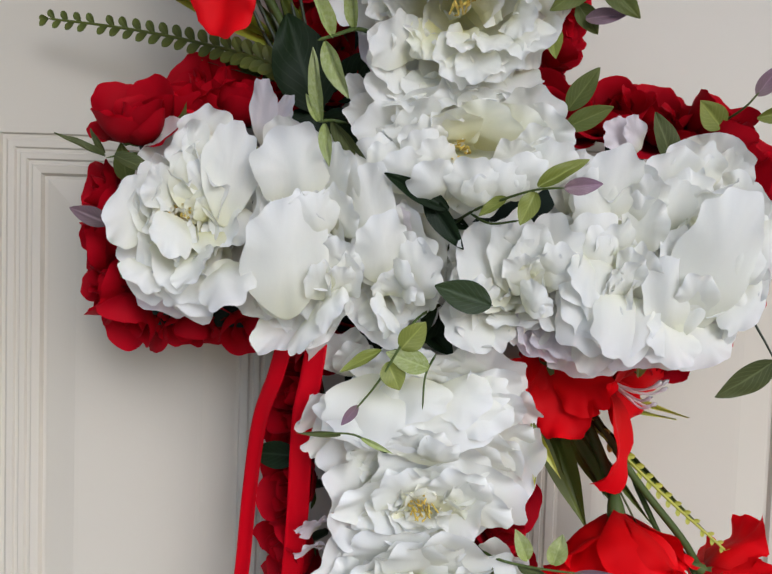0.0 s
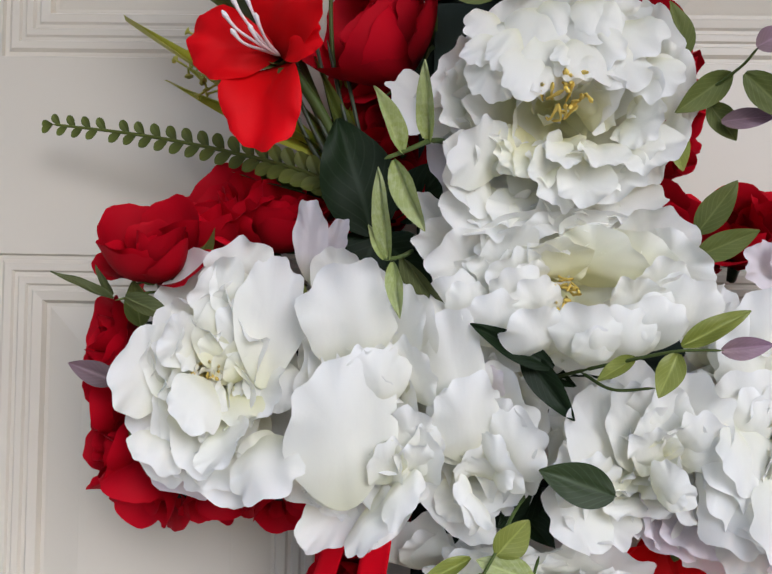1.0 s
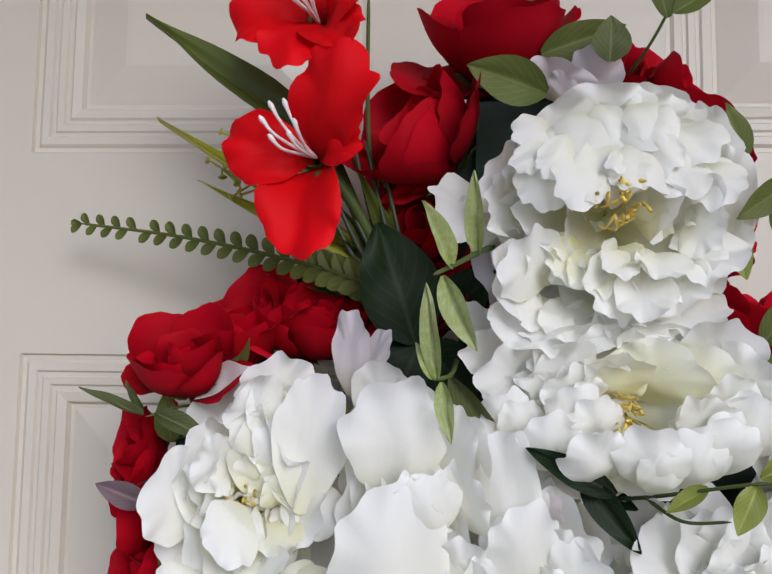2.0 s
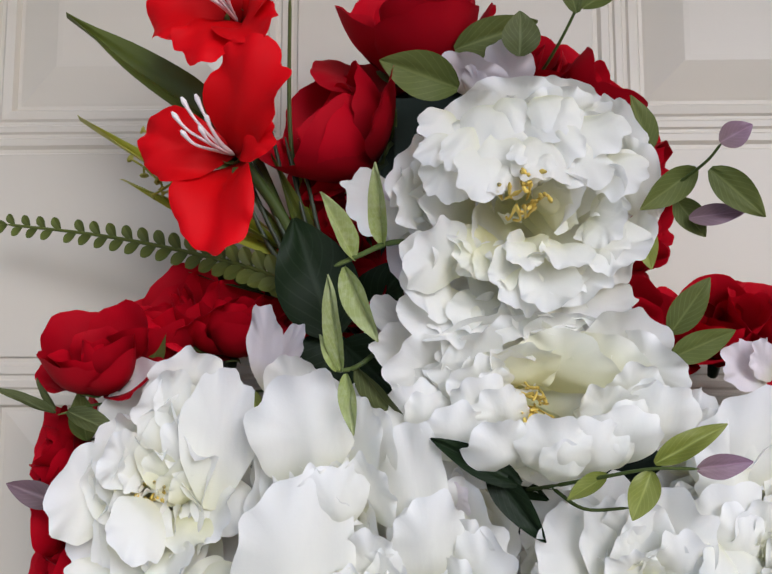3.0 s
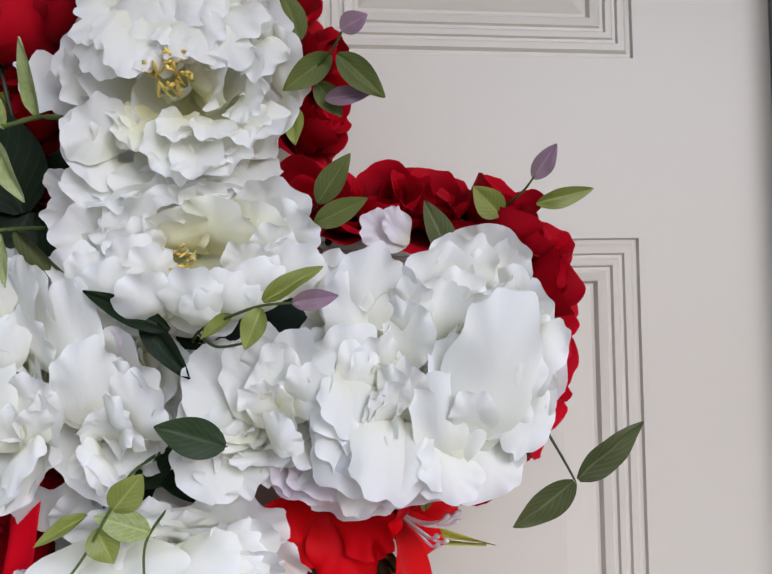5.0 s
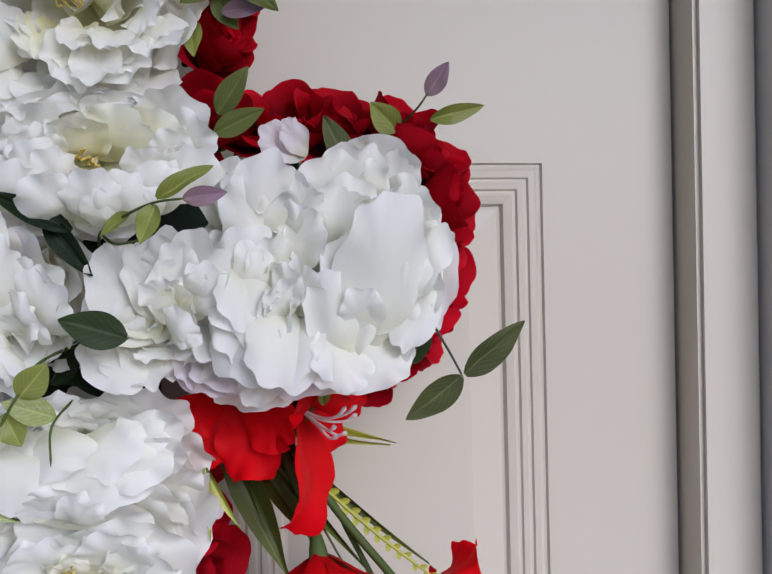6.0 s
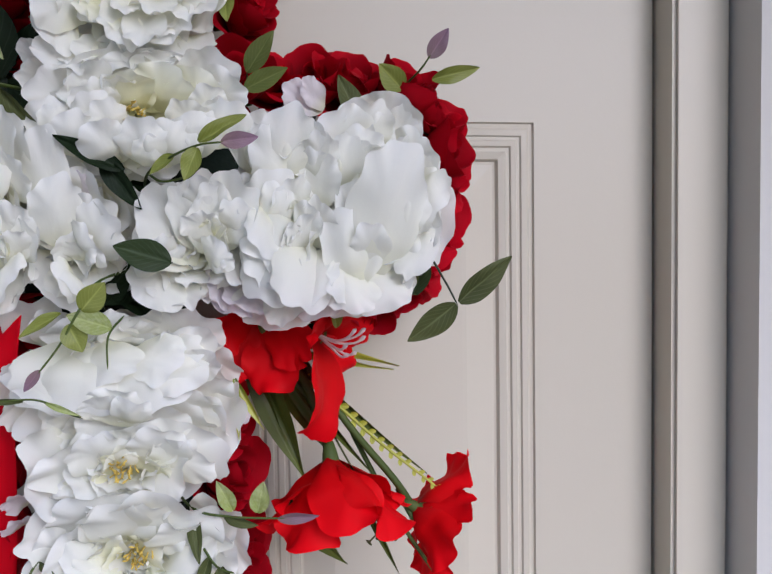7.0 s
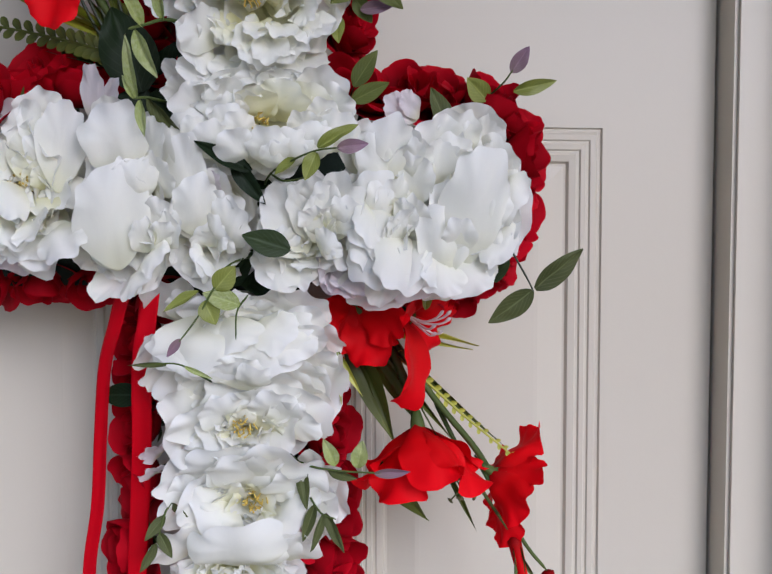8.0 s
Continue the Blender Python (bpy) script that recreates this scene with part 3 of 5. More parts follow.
fold(p, (-6, 30), (-10, -5), 26, 54, 1)
fold(p, (8, 28), (11, -2), 25, 54, 1)
fold(p, (22, 27), (26, -1), 25, 51, 1)
fold(p, (-16, 17), (-17, -5), 18, 56, 1)
fold(p, (1, 20), (1, 0), 18, 56, 1)
fold(p, (3, -23), (-11, -53), 28, 46, -1)
fold(p, (12, -26), (7, -56), 25, 48, -1)
fold(p, (22, -23), (26, -51), 28, 47, -1)
fold(p, (32, -16), (47, -35), 30, 46, -1)
fold(p, (17, -22), (19, -38), 20, 51, -1)
fold(p, (27, -12), (41, -19), 23, 50, -1)
fold(p, (3, -22), (-4, -36), 18, 50, -1)
fold(p, (32, -2), (44, -2), 24, 48, -1)
fold(p, (-28, -40), (-51, -23), 34, 44, -1)
fold(p, (-12, -17), (-26, -36), 25, 41, -3)
fold(p, (-7, -20), (-16, -44), 23, 42, -3)
fold(p, (8, -10), (23, -3), 25, 41, -3)
fold(p, (0, -18), (3, -32), 18, 43, -3)
p = peony((0.04, 0.528, 1.56), (0.02, -1, -0.12), 0.066, (0.90, 0.82, 1.0), 8, 270, True, 0, 0, 0.12, 0.2)
fold(p, (-3, 8), (-30, 36), 43, 22, -1)
fold(p, (5, 10), (-1, 39), 42, 24, -1)
fold(p, (18, 10), (29, 36), 44, 26, -1)
fold(p, (31, 5), (60, 35), 42, 26, -1)
fold(p, (-26, 3), (-62, 20), 36, 22, -1)
fold(p, (-31, -7), (-62, 0), 29, 22, -1)
fold(p, (49, -1), (66, 10), 31, 24, -1)
fold(p, (-42, 14), (-66, 34), 24, 14, -1)
fold(p, (-46, 23), (-68, 46), 15, 8, -1)
fold(p, (-14, 2), (-34, 22), 34, 33, -1)
fold(p, (46, 1), (62, 22), 34, 33, -1)
fold(p, (13, -1), (22, 27), 42, 33, -3)
fold(p, (1, -1), (-12, 23), 36, 33, -3)
fold(p, (28, 1), (44, 23), 35, 33, -3)
fold(p, (-11, -3), (-28, 13), 26, 38, -1)
fold(p, (9, -38), (9, -10), 30, 54, 1)
fold(p, (-8, -35), (-18, -9), 29, 50, 1)
fold(p, (-27, -31), (-37, -4), 29, 44, 1)
fold(p, (24, -37), (24, -9), 30, 52, 1)
fold(p, (40, -33), (40, -3), 30, 47, 1)
fold(p, (55, -25), (58, 7), 29, 41, 1)
fold(p, (-43, -20), (-55, 4), 25, 34, 1)
fold(p, (45, -12), (49, 15), 25, 40, -1)
fold(p, (-18, -16), (-23, 8), 24, 42, 1)
fold(p, (-9, -19), (-14, 3), 22, 43, 1)
fold(p, (32, -19), (38, 5), 24, 42, -1)
fold(p, (5, -18), (0, -9), 14, 47, -1)
p = peony((0.076, 0.526, 1.48), (-0.1, -1, -0.15), 0.049, (0.95, 1.0, 1.0), 9, 160, False, 0, 0, 0.08, 0.4)
fold(p, (-8, -15), (-37, -39), 38, 24, -1)
fold(p, (-3, -19), (-19, -44), 34, 22, -1)
fold(p, (6, -19), (7, -30), 34, 26, -1)
fold(p, (2, -18), (-29, 30), 35, 38, -1)
fold(p, (7, -12), (-7, 32), 29, 41, -1)
fold(p, (8, -1), (10, 38), 30, 40, -1)
fold(p, (13, -10), (33, 37), 34, 42, -1)
fold(p, (19, -1), (35, 18), 25, 43, 1)
fold(p, (11, -7), (2, 18), 22, 45, -1)
fold(p, (14, -7), (25, 15), 19, 46, -1)
fold(p, (8, -18), (20, -7), 24, 46, 1)
fold(p, (-15, -18), (-29, -6), 30, 36, 1)
fold(p, (9, -2), (14, 10), 14, 44, -3)
fold(p, (89, 86), (60, 97), 21, 12, -2)
p = peony((0.138, 0.53, 1.49), (0.0, -1, 0.0), 0.066, (0.72, 1.1, 1.0), 12, 200, False, 0, 0, 0.08, 0.6)
fold(p, (-20, 30), (-28, 69), 31, 26, -1)
fold(p, (-7, -30), (-8, -71), 52, 26, -1)
fold(p, (-37, -30), (-47, -56), 38, 18, -2)
fold(p, (17, -37), (20, -65), 36, 26, -2)
fold(p, (-25, -36), (-29, -60), 35, 24, -2)
fold(p, (-30, -12), (-52, -26), 34, 28, -1)
fold(p, (-26, 0), (-35, 29), 31, 30, -1)
fold(p, (0, 20), (-11, 70), 42, 42, 1)
fold(p, (6, 22), (12, 64), 29, 44, -1)
fold(p, (14, 5), (24, 41), 26, 46, -1)
fold(p, (-6, 17), (-24, -29), 42, 44, 1)
fold(p, (-9, -1), (-18, -54), 39, 44, 1)
fold(p, (5, -7), (0, -59), 38, 46, 1)
fold(p, (-12, -6), (-15, 30), 34, 44, 1)
fold(p, (5, -1), (-6, 21), 25, 48, -1)
fold(p, (11, -18), (28, 4), 25, 46, -1)
fold(p, (10, -21), (22, -47), 32, 46, 1)
fold(p, (7, -24), (2, 2), 20, 50, -1)
fold(p, (6, -15), (14, 7), 17, 51, -1)
fold(p, (3, -18), (-7, -12), 17, 50, -1)
fold(p, (7, -7), (5, 13), 17, 46, -3)
fold(p, (-14, 8), (-27, -17), 24, 50, 1)
fold(p, (-7, -18), (-13, -43), 25, 50, 1)
fold(p, (18, 28), (23, 55), 20, 48, -1)
p = peony((0.202, 0.534, 1.498), (0.12, -1, 0.02), 0.064, (0.84, 1.08, 1.0), 13, 320, False, 0, 0, 0.08, 0.85)
fold(p, (-2, 36), (12, 73), 43, 30, -1)
fold(p, (3, 9), (40, 4), 61, 32, -1)
fold(p, (9, -13), (35, -25), 42, 30, -1)
fold(p, (-9, -28), (-5, -71), 46, 28, -1)
fold(p, (-28, -40), (-29, -71), 39, 30, -1)
fold(p, (-22, 24), (-40, 62), 42, 38, -1)
fold(p, (-12, 33), (-16, 70), 36, 36, -1)
fold(p, (12, 20), (29, 43), 34, 36, -1)
fold(p, (8, -28), (24, -38), 37, 36, -1)
fold(p, (-13, -51), (9, 43), 46, 50, 1)
fold(p, (0, -22), (17, 19), 36, 48, 1)
fold(p, (-23, 8), (-10, 48), 32, 46, -1)
fold(p, (-27, 8), (-34, 45), 26, 47, -1)
fold(p, (-25, -54), (-34, -1), 32, 52, 1)
fold(p, (-13, -45), (-17, -10), 26, 54, -1)
fold(p, (-13, -1), (-12, 19), 21, 40, -3)
fold(p, (-17, -4), (-27, 14), 21, 42, -3)
fold(p, (-5, 5), (0, 25), 24, 44, -3)
fold(p, (-7, -34), (-4, -70), 45, 44, 1)
fold(p, (-26, -36), (-29, -69), 35, 46, 1)
fold(p, (10, -19), (25, -40), 36, 44, 1)
fold(p, (17, 14), (37, -2), 40, 42, 1)
p = peony((0.022, 0.542, 1.394), (0.0, -1, 0.15), 0.056, (0.94, 0.82, 1.0), 14, 260, False, 0, 0)
fold(p, (-44, 11), (-56, 47), 40, 14, -1)
fold(p, (40, 0), (48, 40), 49, 28, -1)
fold(p, (48, -8), (70, 14), 46, 26, -1)
fold(p, (-47, -11), (-67, 5), 47, 24, -1)
fold(p, (-47, -26), (-66, -14), 40, 26, -1)
fold(p, (-12, 12), (-18, 38), 48, 30, -1)
fold(p, (18, 12), (15, 36), 44, 30, -1)
fold(p, (-22, 21), (-35, -25), 56, 42, 1)
fold(p, (-14, 18), (-17, -25), 50, 46, 1)
fold(p, (-35, 3), (-52, -13), 42, 44, 1)
fold(p, (15, 17), (30, -22), 54, 44, 1)
fold(p, (29, 17), (48, -15), 41, 42, 1)
fold(p, (-3, 21), (1, -7), 40, 46, 1)
fold(p, (44, -10), (48, 29), 33, 40, -1)
fold(p, (4, -37), (2, -9), 35, 54, -1)
fold(p, (-3, -33), (-7, -11), 25, 52, -1)
fold(p, (11, -34), (16, -11), 24, 53, 1)
fold(p, (55, -31), (65, -2), 33, 30, -1)
p = peony((0.026, 0.544, 1.332), (0.02, -1, 0.0), 0.056, (0.94, 0.8, 1.0), 15, 70, True, 1, 0, 0.3)
fold(p, (-17, 20), (-63, 37), 48, 28, -1)
fold(p, (-25, 2), (-62, -7), 59, 32, -1)
fold(p, (43, 20), (74, 10), 65, 32, -1)
fold(p, (28, 20), (44, 49), 55, 34, -1)
fold(p, (-13, 21), (-26, 46), 47, 34, -1)
fold(p, (4, -6), (5, 41), 67, 42, -1)
fold(p, (-16, -9), (-38, 18), 50, 42, -1)
fold(p, (24, -10), (45, 26), 56, 42, -1)
fold(p, (-9, -9), (-14, 26), 40, 46, -1)
fold(p, (21, -10), (25, 29), 41, 45, -1)
fold(p, (2, -5), (-8, 8), 30, 38, -3)
fold(p, (7, -7), (19, 7), 30, 38, -3)
fold(p, (4, -5), (7, 19), 32, 39, -3)
fold(p, (-2, -5), (-23, -22), 48, 38, -1)
fold(p, (13, -5), (39, -16), 49, 38, -1)
fold(p, (75, 37), (67, 18), 23, 14, -2)
p = peony((0.032, 0.548, 1.268), (0.05, -1, 0.1), 0.056, (0.94, 0.8, 1.0), 16, 80, True, 0, 0, 0.3)
fold(p, (33, 4), (72, 16), 58, 30, -1)
fold(p, (-32, 6), (-65, 34), 47, 30, -1)
fold(p, (-32, -5), (-66, 8), 44, 32, -1)
fold(p, (-72, 31), (-81, 44), 23, 16, -2)
fold(p, (-76, 15), (-81, 25), 19, 16, -2)
fold(p, (-12, 5), (-29, 50), 67, 42, -1)
fold(p, (10, 5), (32, 48), 67, 44, -1)
fold(p, (-3, 5), (2, 46), 55, 47, -1)
fold(p, (29, -6), (67, -7), 53, 36, -1)
fold(p, (-16, -6), (-44, 18), 48, 42, -1)
fold(p, (22, -3), (44, 27), 49, 44, -1)
fold(p, (-9, -2), (-21, 12), 30, 38, -3)
fold(p, (-1, -2), (14, 11), 30, 38, -3)
fold(p, (-13, -3), (-41, -13), 56, 40, 1)
fold(p, (14, -4), (37, -18), 55, 40, 1)
p = peony((0.012, 0.548, 1.208), (0.0, -1, 0.0), 0.056, (1.05, 0.9, 1.0), 17, 90, False, 0, 0)
fold(p, (15, 8), (9, 53), 74, 48, 1)
fold(p, (-22, 19), (-45, 41), 44, 41, -1)
fold(p, (45, 8), (53, 41), 44, 41, -1)
p = peony((0.016, 0.55, 1.14), (0.0, -1, -0.1), 0.059, (1.05, 1.0, 1.0), 18, 90, False, 0, 2)


# ---- red velvet roses ----
ROSE = [("rose_core", 3, dict(L=0.95, W=1.0, th0=40, th1=-20, cup=0.30, ruffle=0.01, curl=0.03, pleat=2.0, frill=0.0, base=0.6)),
        ("rose_inner", 3, dict(L=1.15, W=1.5, th0=66, th1=-14, cup=0.46, ruffle=0.015, curl=0.06, pleat=2.0, frill=0.008, base=0.6)),
        ("rose_mid", 4, dict(L=1.3, W=1.75, th0=88, th1=2, cup=0.62, ruffle=0.03, curl=0.10, pleat=2.0, frill=0.012, base=0.6)),
        ("rose_outer", 4, dict(L=1.35, W=1.75, th0=100, th1=34, cup=0.85, ruffle=0.05, curl=0.16, pleat=2.5, frill=0.015, base=0.6))]


CUP = [("rose_cup", 4, dict(L=1.5, W=1.75, th0=86, th1=-14, cup=0.62, ruffle=0.02, curl=0.07, pleat=2.0, frill=0.008, base=0.6)),
       ("rose_lip", 2, dict(L=1.35, W=1.5, th0=96, th1=20, cup=0.8, ruffle=0.04, curl=0.20, pleat=2.0, frill=0.012, base=0.6))]


def rose(place, n, size, seed, opened=True):
    """place: the middle of the bloom; opened: with a ring of loose outer petals round the closed cup."""
    rnd = random.Random(seed)
    seat = Vector(place) - Vector(n).normalized() * 0.5 * size
    ob = thing("rose", facing(seat, n, size, rnd.uniform(0, 360)), "deep red velvet rose at the rim of the cross" if opened else "deep red velvet rosebud cup at the rim of the cross", "flower", "red roses round the cross")
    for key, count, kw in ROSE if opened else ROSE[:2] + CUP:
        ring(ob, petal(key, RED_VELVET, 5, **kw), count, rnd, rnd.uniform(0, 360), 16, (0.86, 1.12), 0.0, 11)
    part("stem", tube("stem", [(0, 0, 0.1), (0, 0, -0.3), (0, 0, -0.6)], 0.14, 0.08, STEM_DARK), ob, label="dark green stem")
    if not opened:
        for k in range(5):
            me = petal_mesh(STEM_GREEN, k, L=0.7, W=0.25, th0=90, th1=40, cup=0.6, ruffle=0.0, curl=0.05, base=0.6, frill=0.0, rough=0.02, rings=3, spokes=14)
            part("sepal", me, ob, pose(0, 0, -0.03, 0, 0, 72 * k), "green sepal")
    return ob


rose((-0.169, 0.538, 1.576), (-0.15, -0.6, 1), 0.030, 100, False)
rose((-0.146, 0.578, 1.597), (-0.3, -0.6, 1), 0.036, 101, False)
rose((-0.110, 0.578, 1.597), (0.2, -0.6, 1), 0.036, 102, False)
rose((-0.080, 0.582, 1.590), (0.2, -0.6, 1), 0.029, 103, False)
rose((-0.206, 0.580, 1.528), (-1, -0.6, 0.4), 0.028, 104)
rose((-0.204, 0.580, 1.494), (-1, -0.6, -0.2), 0.028, 105, False)
rose((-0.199, 0.578, 1.466), (-1, -0.7, 0.2), 0.030, 106, False)
rose((-0.184, 0.578, 1.445), (-0.6, -0.6, -0.8), 0.029, 107, False)
rose((-0.141, 0.578, 1.437), (-0.2, -0.6, -1), 0.029, 108)
rose((-0.093, 0.578, 1.436), (0.1, -0.6, -1), 0.028, 109, False)
rose((-0.049, 0.576, 1.424), (0, -0.7, -1), 0.032, 110)
rose((0.113, 0.578, 1.640), (1, -0.7, 0.2), 0.028, 111)
rose((0.103, 0.552, 1.588), (0.5, -1, 0.6), 0.028, 112, False)
rose((0.128, 0.580, 1.594), (0.3, -0.7, 1), 0.026, 113)
rose((0.158, 0.578, 1.596), (-0.1, -0.8, 1), 0.034, 114)
rose((0.188, 0.578, 1.594), (0.2, -0.7, 1), 0.033, 115)
rose((0.226, 0.576, 1.588), (0.5, -0.6, 1), 0.032, 116, False)
rose((0.249, 0.576, 1.572), (0.8, -0.6, 0.6), 0.027, 117, False)
rose((0.258, 0.572, 1.541), (1, -0.7, 0.3), 0.033, 118)
rose((0.252, 0.578, 1.490), (1, -0.6, 0), 0.030, 119, False)
rose((0.246, 0.580, 1.460), (1, -0.6, -0.5), 0.027, 120, False)
rose((0.222, 0.580, 1.438), (0.5, -0.6, -1), 0.027, 121, False)
rose((0.195, 0.580, 1.424), (0.2, -0.6, -1), 0.027, 122, False)
rose((0.165, 0.580, 1.424), (0, -0.6, -1), 0.027, 123, False)
rose((0.130, 0.582, 1.430), (0, -0.7, -1), 0.029, 124, False)
rose((-0.006, 0.570, 1.756), (-0.25, -0.6, 0.8), 0.046, 125, False)
rose((-0.048, 0.566, 1.700), (-0.8, -0.55, 0.5), 0.046, 126, False)
rose((-0.050, 0.580, 1.654), (-0.6, -1, 0.1), 0.032, 127, False)
rose((-0.044, 0.580, 1.612), (-0.3, -1, 0.2), 0.032, 128, False)
rose((0.048, 0.578, 1.744), (0.2, -0.8, 0.8), 0.032, 129)
rose((0.092, 0.578, 1.724), (0.7, -0.7, 0.7), 0.029, 130, False)
rose((0.118, 0.578, 1.684), (1, -0.7, 0.2), 0.028, 131)
rose((0.114, 0.580, 1.656), (1, -0.7, -0.1), 0.024, 132, False)
rose((-0.062, 0.586, 1.386), (-1, -0.8, 0.2), 0.030, 133, False)
rose((-0.062, 0.588, 1.352), (-1, -0.8, -0.1), 0.028, 134, False)
rose((-0.064, 0.586, 1.318), (-1, -0.8, 0.1), 0.030, 135, False)
rose((-0.066, 0.586, 1.272), (-1, -0.8, -0.2), 0.032, 136, False)
rose((-0.074, 0.586, 1.216), (-1, -0.8, 0.2), 0.033, 137, False)
rose((-0.066, 0.588, 1.168), (-1, -0.8, 0), 0.033, 138, False)
rose((0.088, 0.586, 1.345), (1, -0.8, 0.3), 0.027, 139, False)
rose((0.092, 0.584, 1.303), (1, -0.8, 0.2), 0.033, 140)
rose((0.094, 0.586, 1.268), (1, -0.8, 0), 0.027, 141, False)
rose((0.098, 0.584, 1.236), (1, -0.8, 0.1), 0.033, 142)
rose((0.090, 0.584, 1.196), (0.9, -0.8, -0.2), 0.034, 143, False)
rose((0.092, 0.586, 1.158), (1, -0.8, 0), 0.033, 144, False)


# ---- scarlet amaryllis ----
AMARYLLIS = dict(L=1.08, W=0.86, th0=30, th1=92, cup=0.8, ruffle=0.05, curl=0.05, pleat=4.0, base=0.16, power=0.8, frill=0.025, rough=0.12)


def amaryllis(place, n, size, twist, seed, stem, label, angles, openness=1.0, stamen=True, bell=None):
    """place: the throat's base; stem: points from there to where it is pushed in."""
    rnd = random.Random(seed)
    m = facing(place, n, size, twist)
    ob = thing("amaryllis", m, label, "flower", "scarlet amaryllis")
    kw = dict(AMARYLLIS, th1=AMARYLLIS["th1"] * openness)
    if bell:
        kw = dict(AMARYLLIS, th0=bell[0], th1=bell[1], cup=0.6, ruffle=0.08)
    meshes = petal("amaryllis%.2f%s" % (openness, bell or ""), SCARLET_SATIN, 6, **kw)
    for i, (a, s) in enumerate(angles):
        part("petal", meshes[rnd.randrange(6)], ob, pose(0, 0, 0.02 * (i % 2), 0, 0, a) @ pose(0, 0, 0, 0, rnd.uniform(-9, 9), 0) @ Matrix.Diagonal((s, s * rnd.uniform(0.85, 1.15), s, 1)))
    if stamen:
        for i in range(6):
            a = i * 1.05 + rnd.uniform(-0.2, 0.2)
            r = 0.14
            part("stamen", tube("stamen", [(0, 0, 0.05), (0.05 * math.cos(a) - 0.02, 0.05 * math.sin(a), 0.35), (r * math.cos(a) - 0.08, r * math.sin(a) + 0.08, 0.58), (r * 1.3 * math.cos(a) - 0.14, r * 1.3 * math.sin(a) + 0.22, 0.70)], 0.016, 0.014, STAMEN_WHITE, 6, 5, 0.016), ob, label="white stamen")
    calyx = [[Vector((r * math.cos(k * math.pi / 5), r * math.sin(k * math.pi / 5), z)) for k in range(10)] for z, r in ((-0.22, 0.03), (-0.2, 0.055), (-0.08, 0.085), (0.04, 0.10), (0.14, 0.12))]
    calyx_part = part("calyx", sheet("calyx", calyx, STEM_GREEN, True), ob, label="green calyx")
    for k in range(5):
        me = petal_mesh(STEM_GREEN, k, L=0.3, W=0.12, th0=20, th1=60, cup=0.3, ruffle=0.0, curl=0.02, base=0.6, frill=0.0, rough=0.0, rings=3, spokes=14)
        part("sepal", me, calyx_part, pose(0, 0, -0.05, 0, 0, 72 * k) @ Matrix.Translation((0.05, 0, 0)))
    inv = m.inverted()
    part("stem", tube("stem", [(0, 0, -0.05)] + [inv @ Vector(q) for q in stem], 0.06, 0.06, STEM_GREEN), ob, label="green stem")
    return ob


amaryllis((-0.105, 0.556, 1.686), (-0.30, -1, 0.05), 0.054, 0, 21, [(-0.082, 0.570, 1.655), (-0.055, 0.580, 1.600)], "open scarlet amaryllis with white stamens", [(56, 1.14), (178, 0.92), (272, 1.1), (20, 0.6)])
amaryllis((-0.106, 0.560, 1.762), (-0.2, -1, 0.25), 0.052, 0, 22, [(-0.108, 0.572, 1.72), (-0.085, 0.58, 1.66), (-0.05, 0.585, 1.59)], "scarlet amaryllis on a tall green stem", [(250, 0.85), (315, 0.9), (185, 0.95), (30, 1), (110, 1)])
amaryllis((0.116, 0.572, 1.425), (-0.1, -1, -0.45), 0.054, 0, 23, [(0.112, 0.585, 1.43), (0.10, 0.592, 1.45)], "scarlet amaryllis cup under the crossbar", [(235, 1.1), (290, 1.1), (190, 0.9), (340, 1.0), (90, 0.8)], 0.75, False, (66, 38))
amaryllis((0.155, 0.564, 1.410), (0.72, -0.62, -0.38), 0.060, 0, 24, [(0.140, 0.580, 1.425), (0.12, 0.59, 1.44)], "drooping scarlet amaryllis trumpet", [(248, 1.25), (80, 1.15), (310, 0.75), (20, 0.85), (135, 0.65)], 0.95)
amaryllis((0.166, 0.556, 1.316), (0.08, -0.22, -1), 0.066, 0, 25, [(0.160, 0.566, 1.345), (0.14, 0.58, 1.39), (0.11, 0.59, 1.44)], "hanging scarlet amaryllis with a green calyx", [(50 * k, 0.95 + 0.08 * (k % 2)) for k in range(7)], 0.72, False, (72, 24))
amaryllis((0.228, 0.556, 1.277), (0.78, 0.18, -0.50), 0.047, 0, 26, [(0.212, 0.556, 1.30), (0.18, 0.57, 1.34), (0.14, 0.585, 1.40)], "scarlet amaryllis seen from its side", [(85, 1.1), (150, 0.95), (320, 1.0), (265, 1.2), (205, 1.05), (20, 0.85)], 0.9, True, (52, 66))


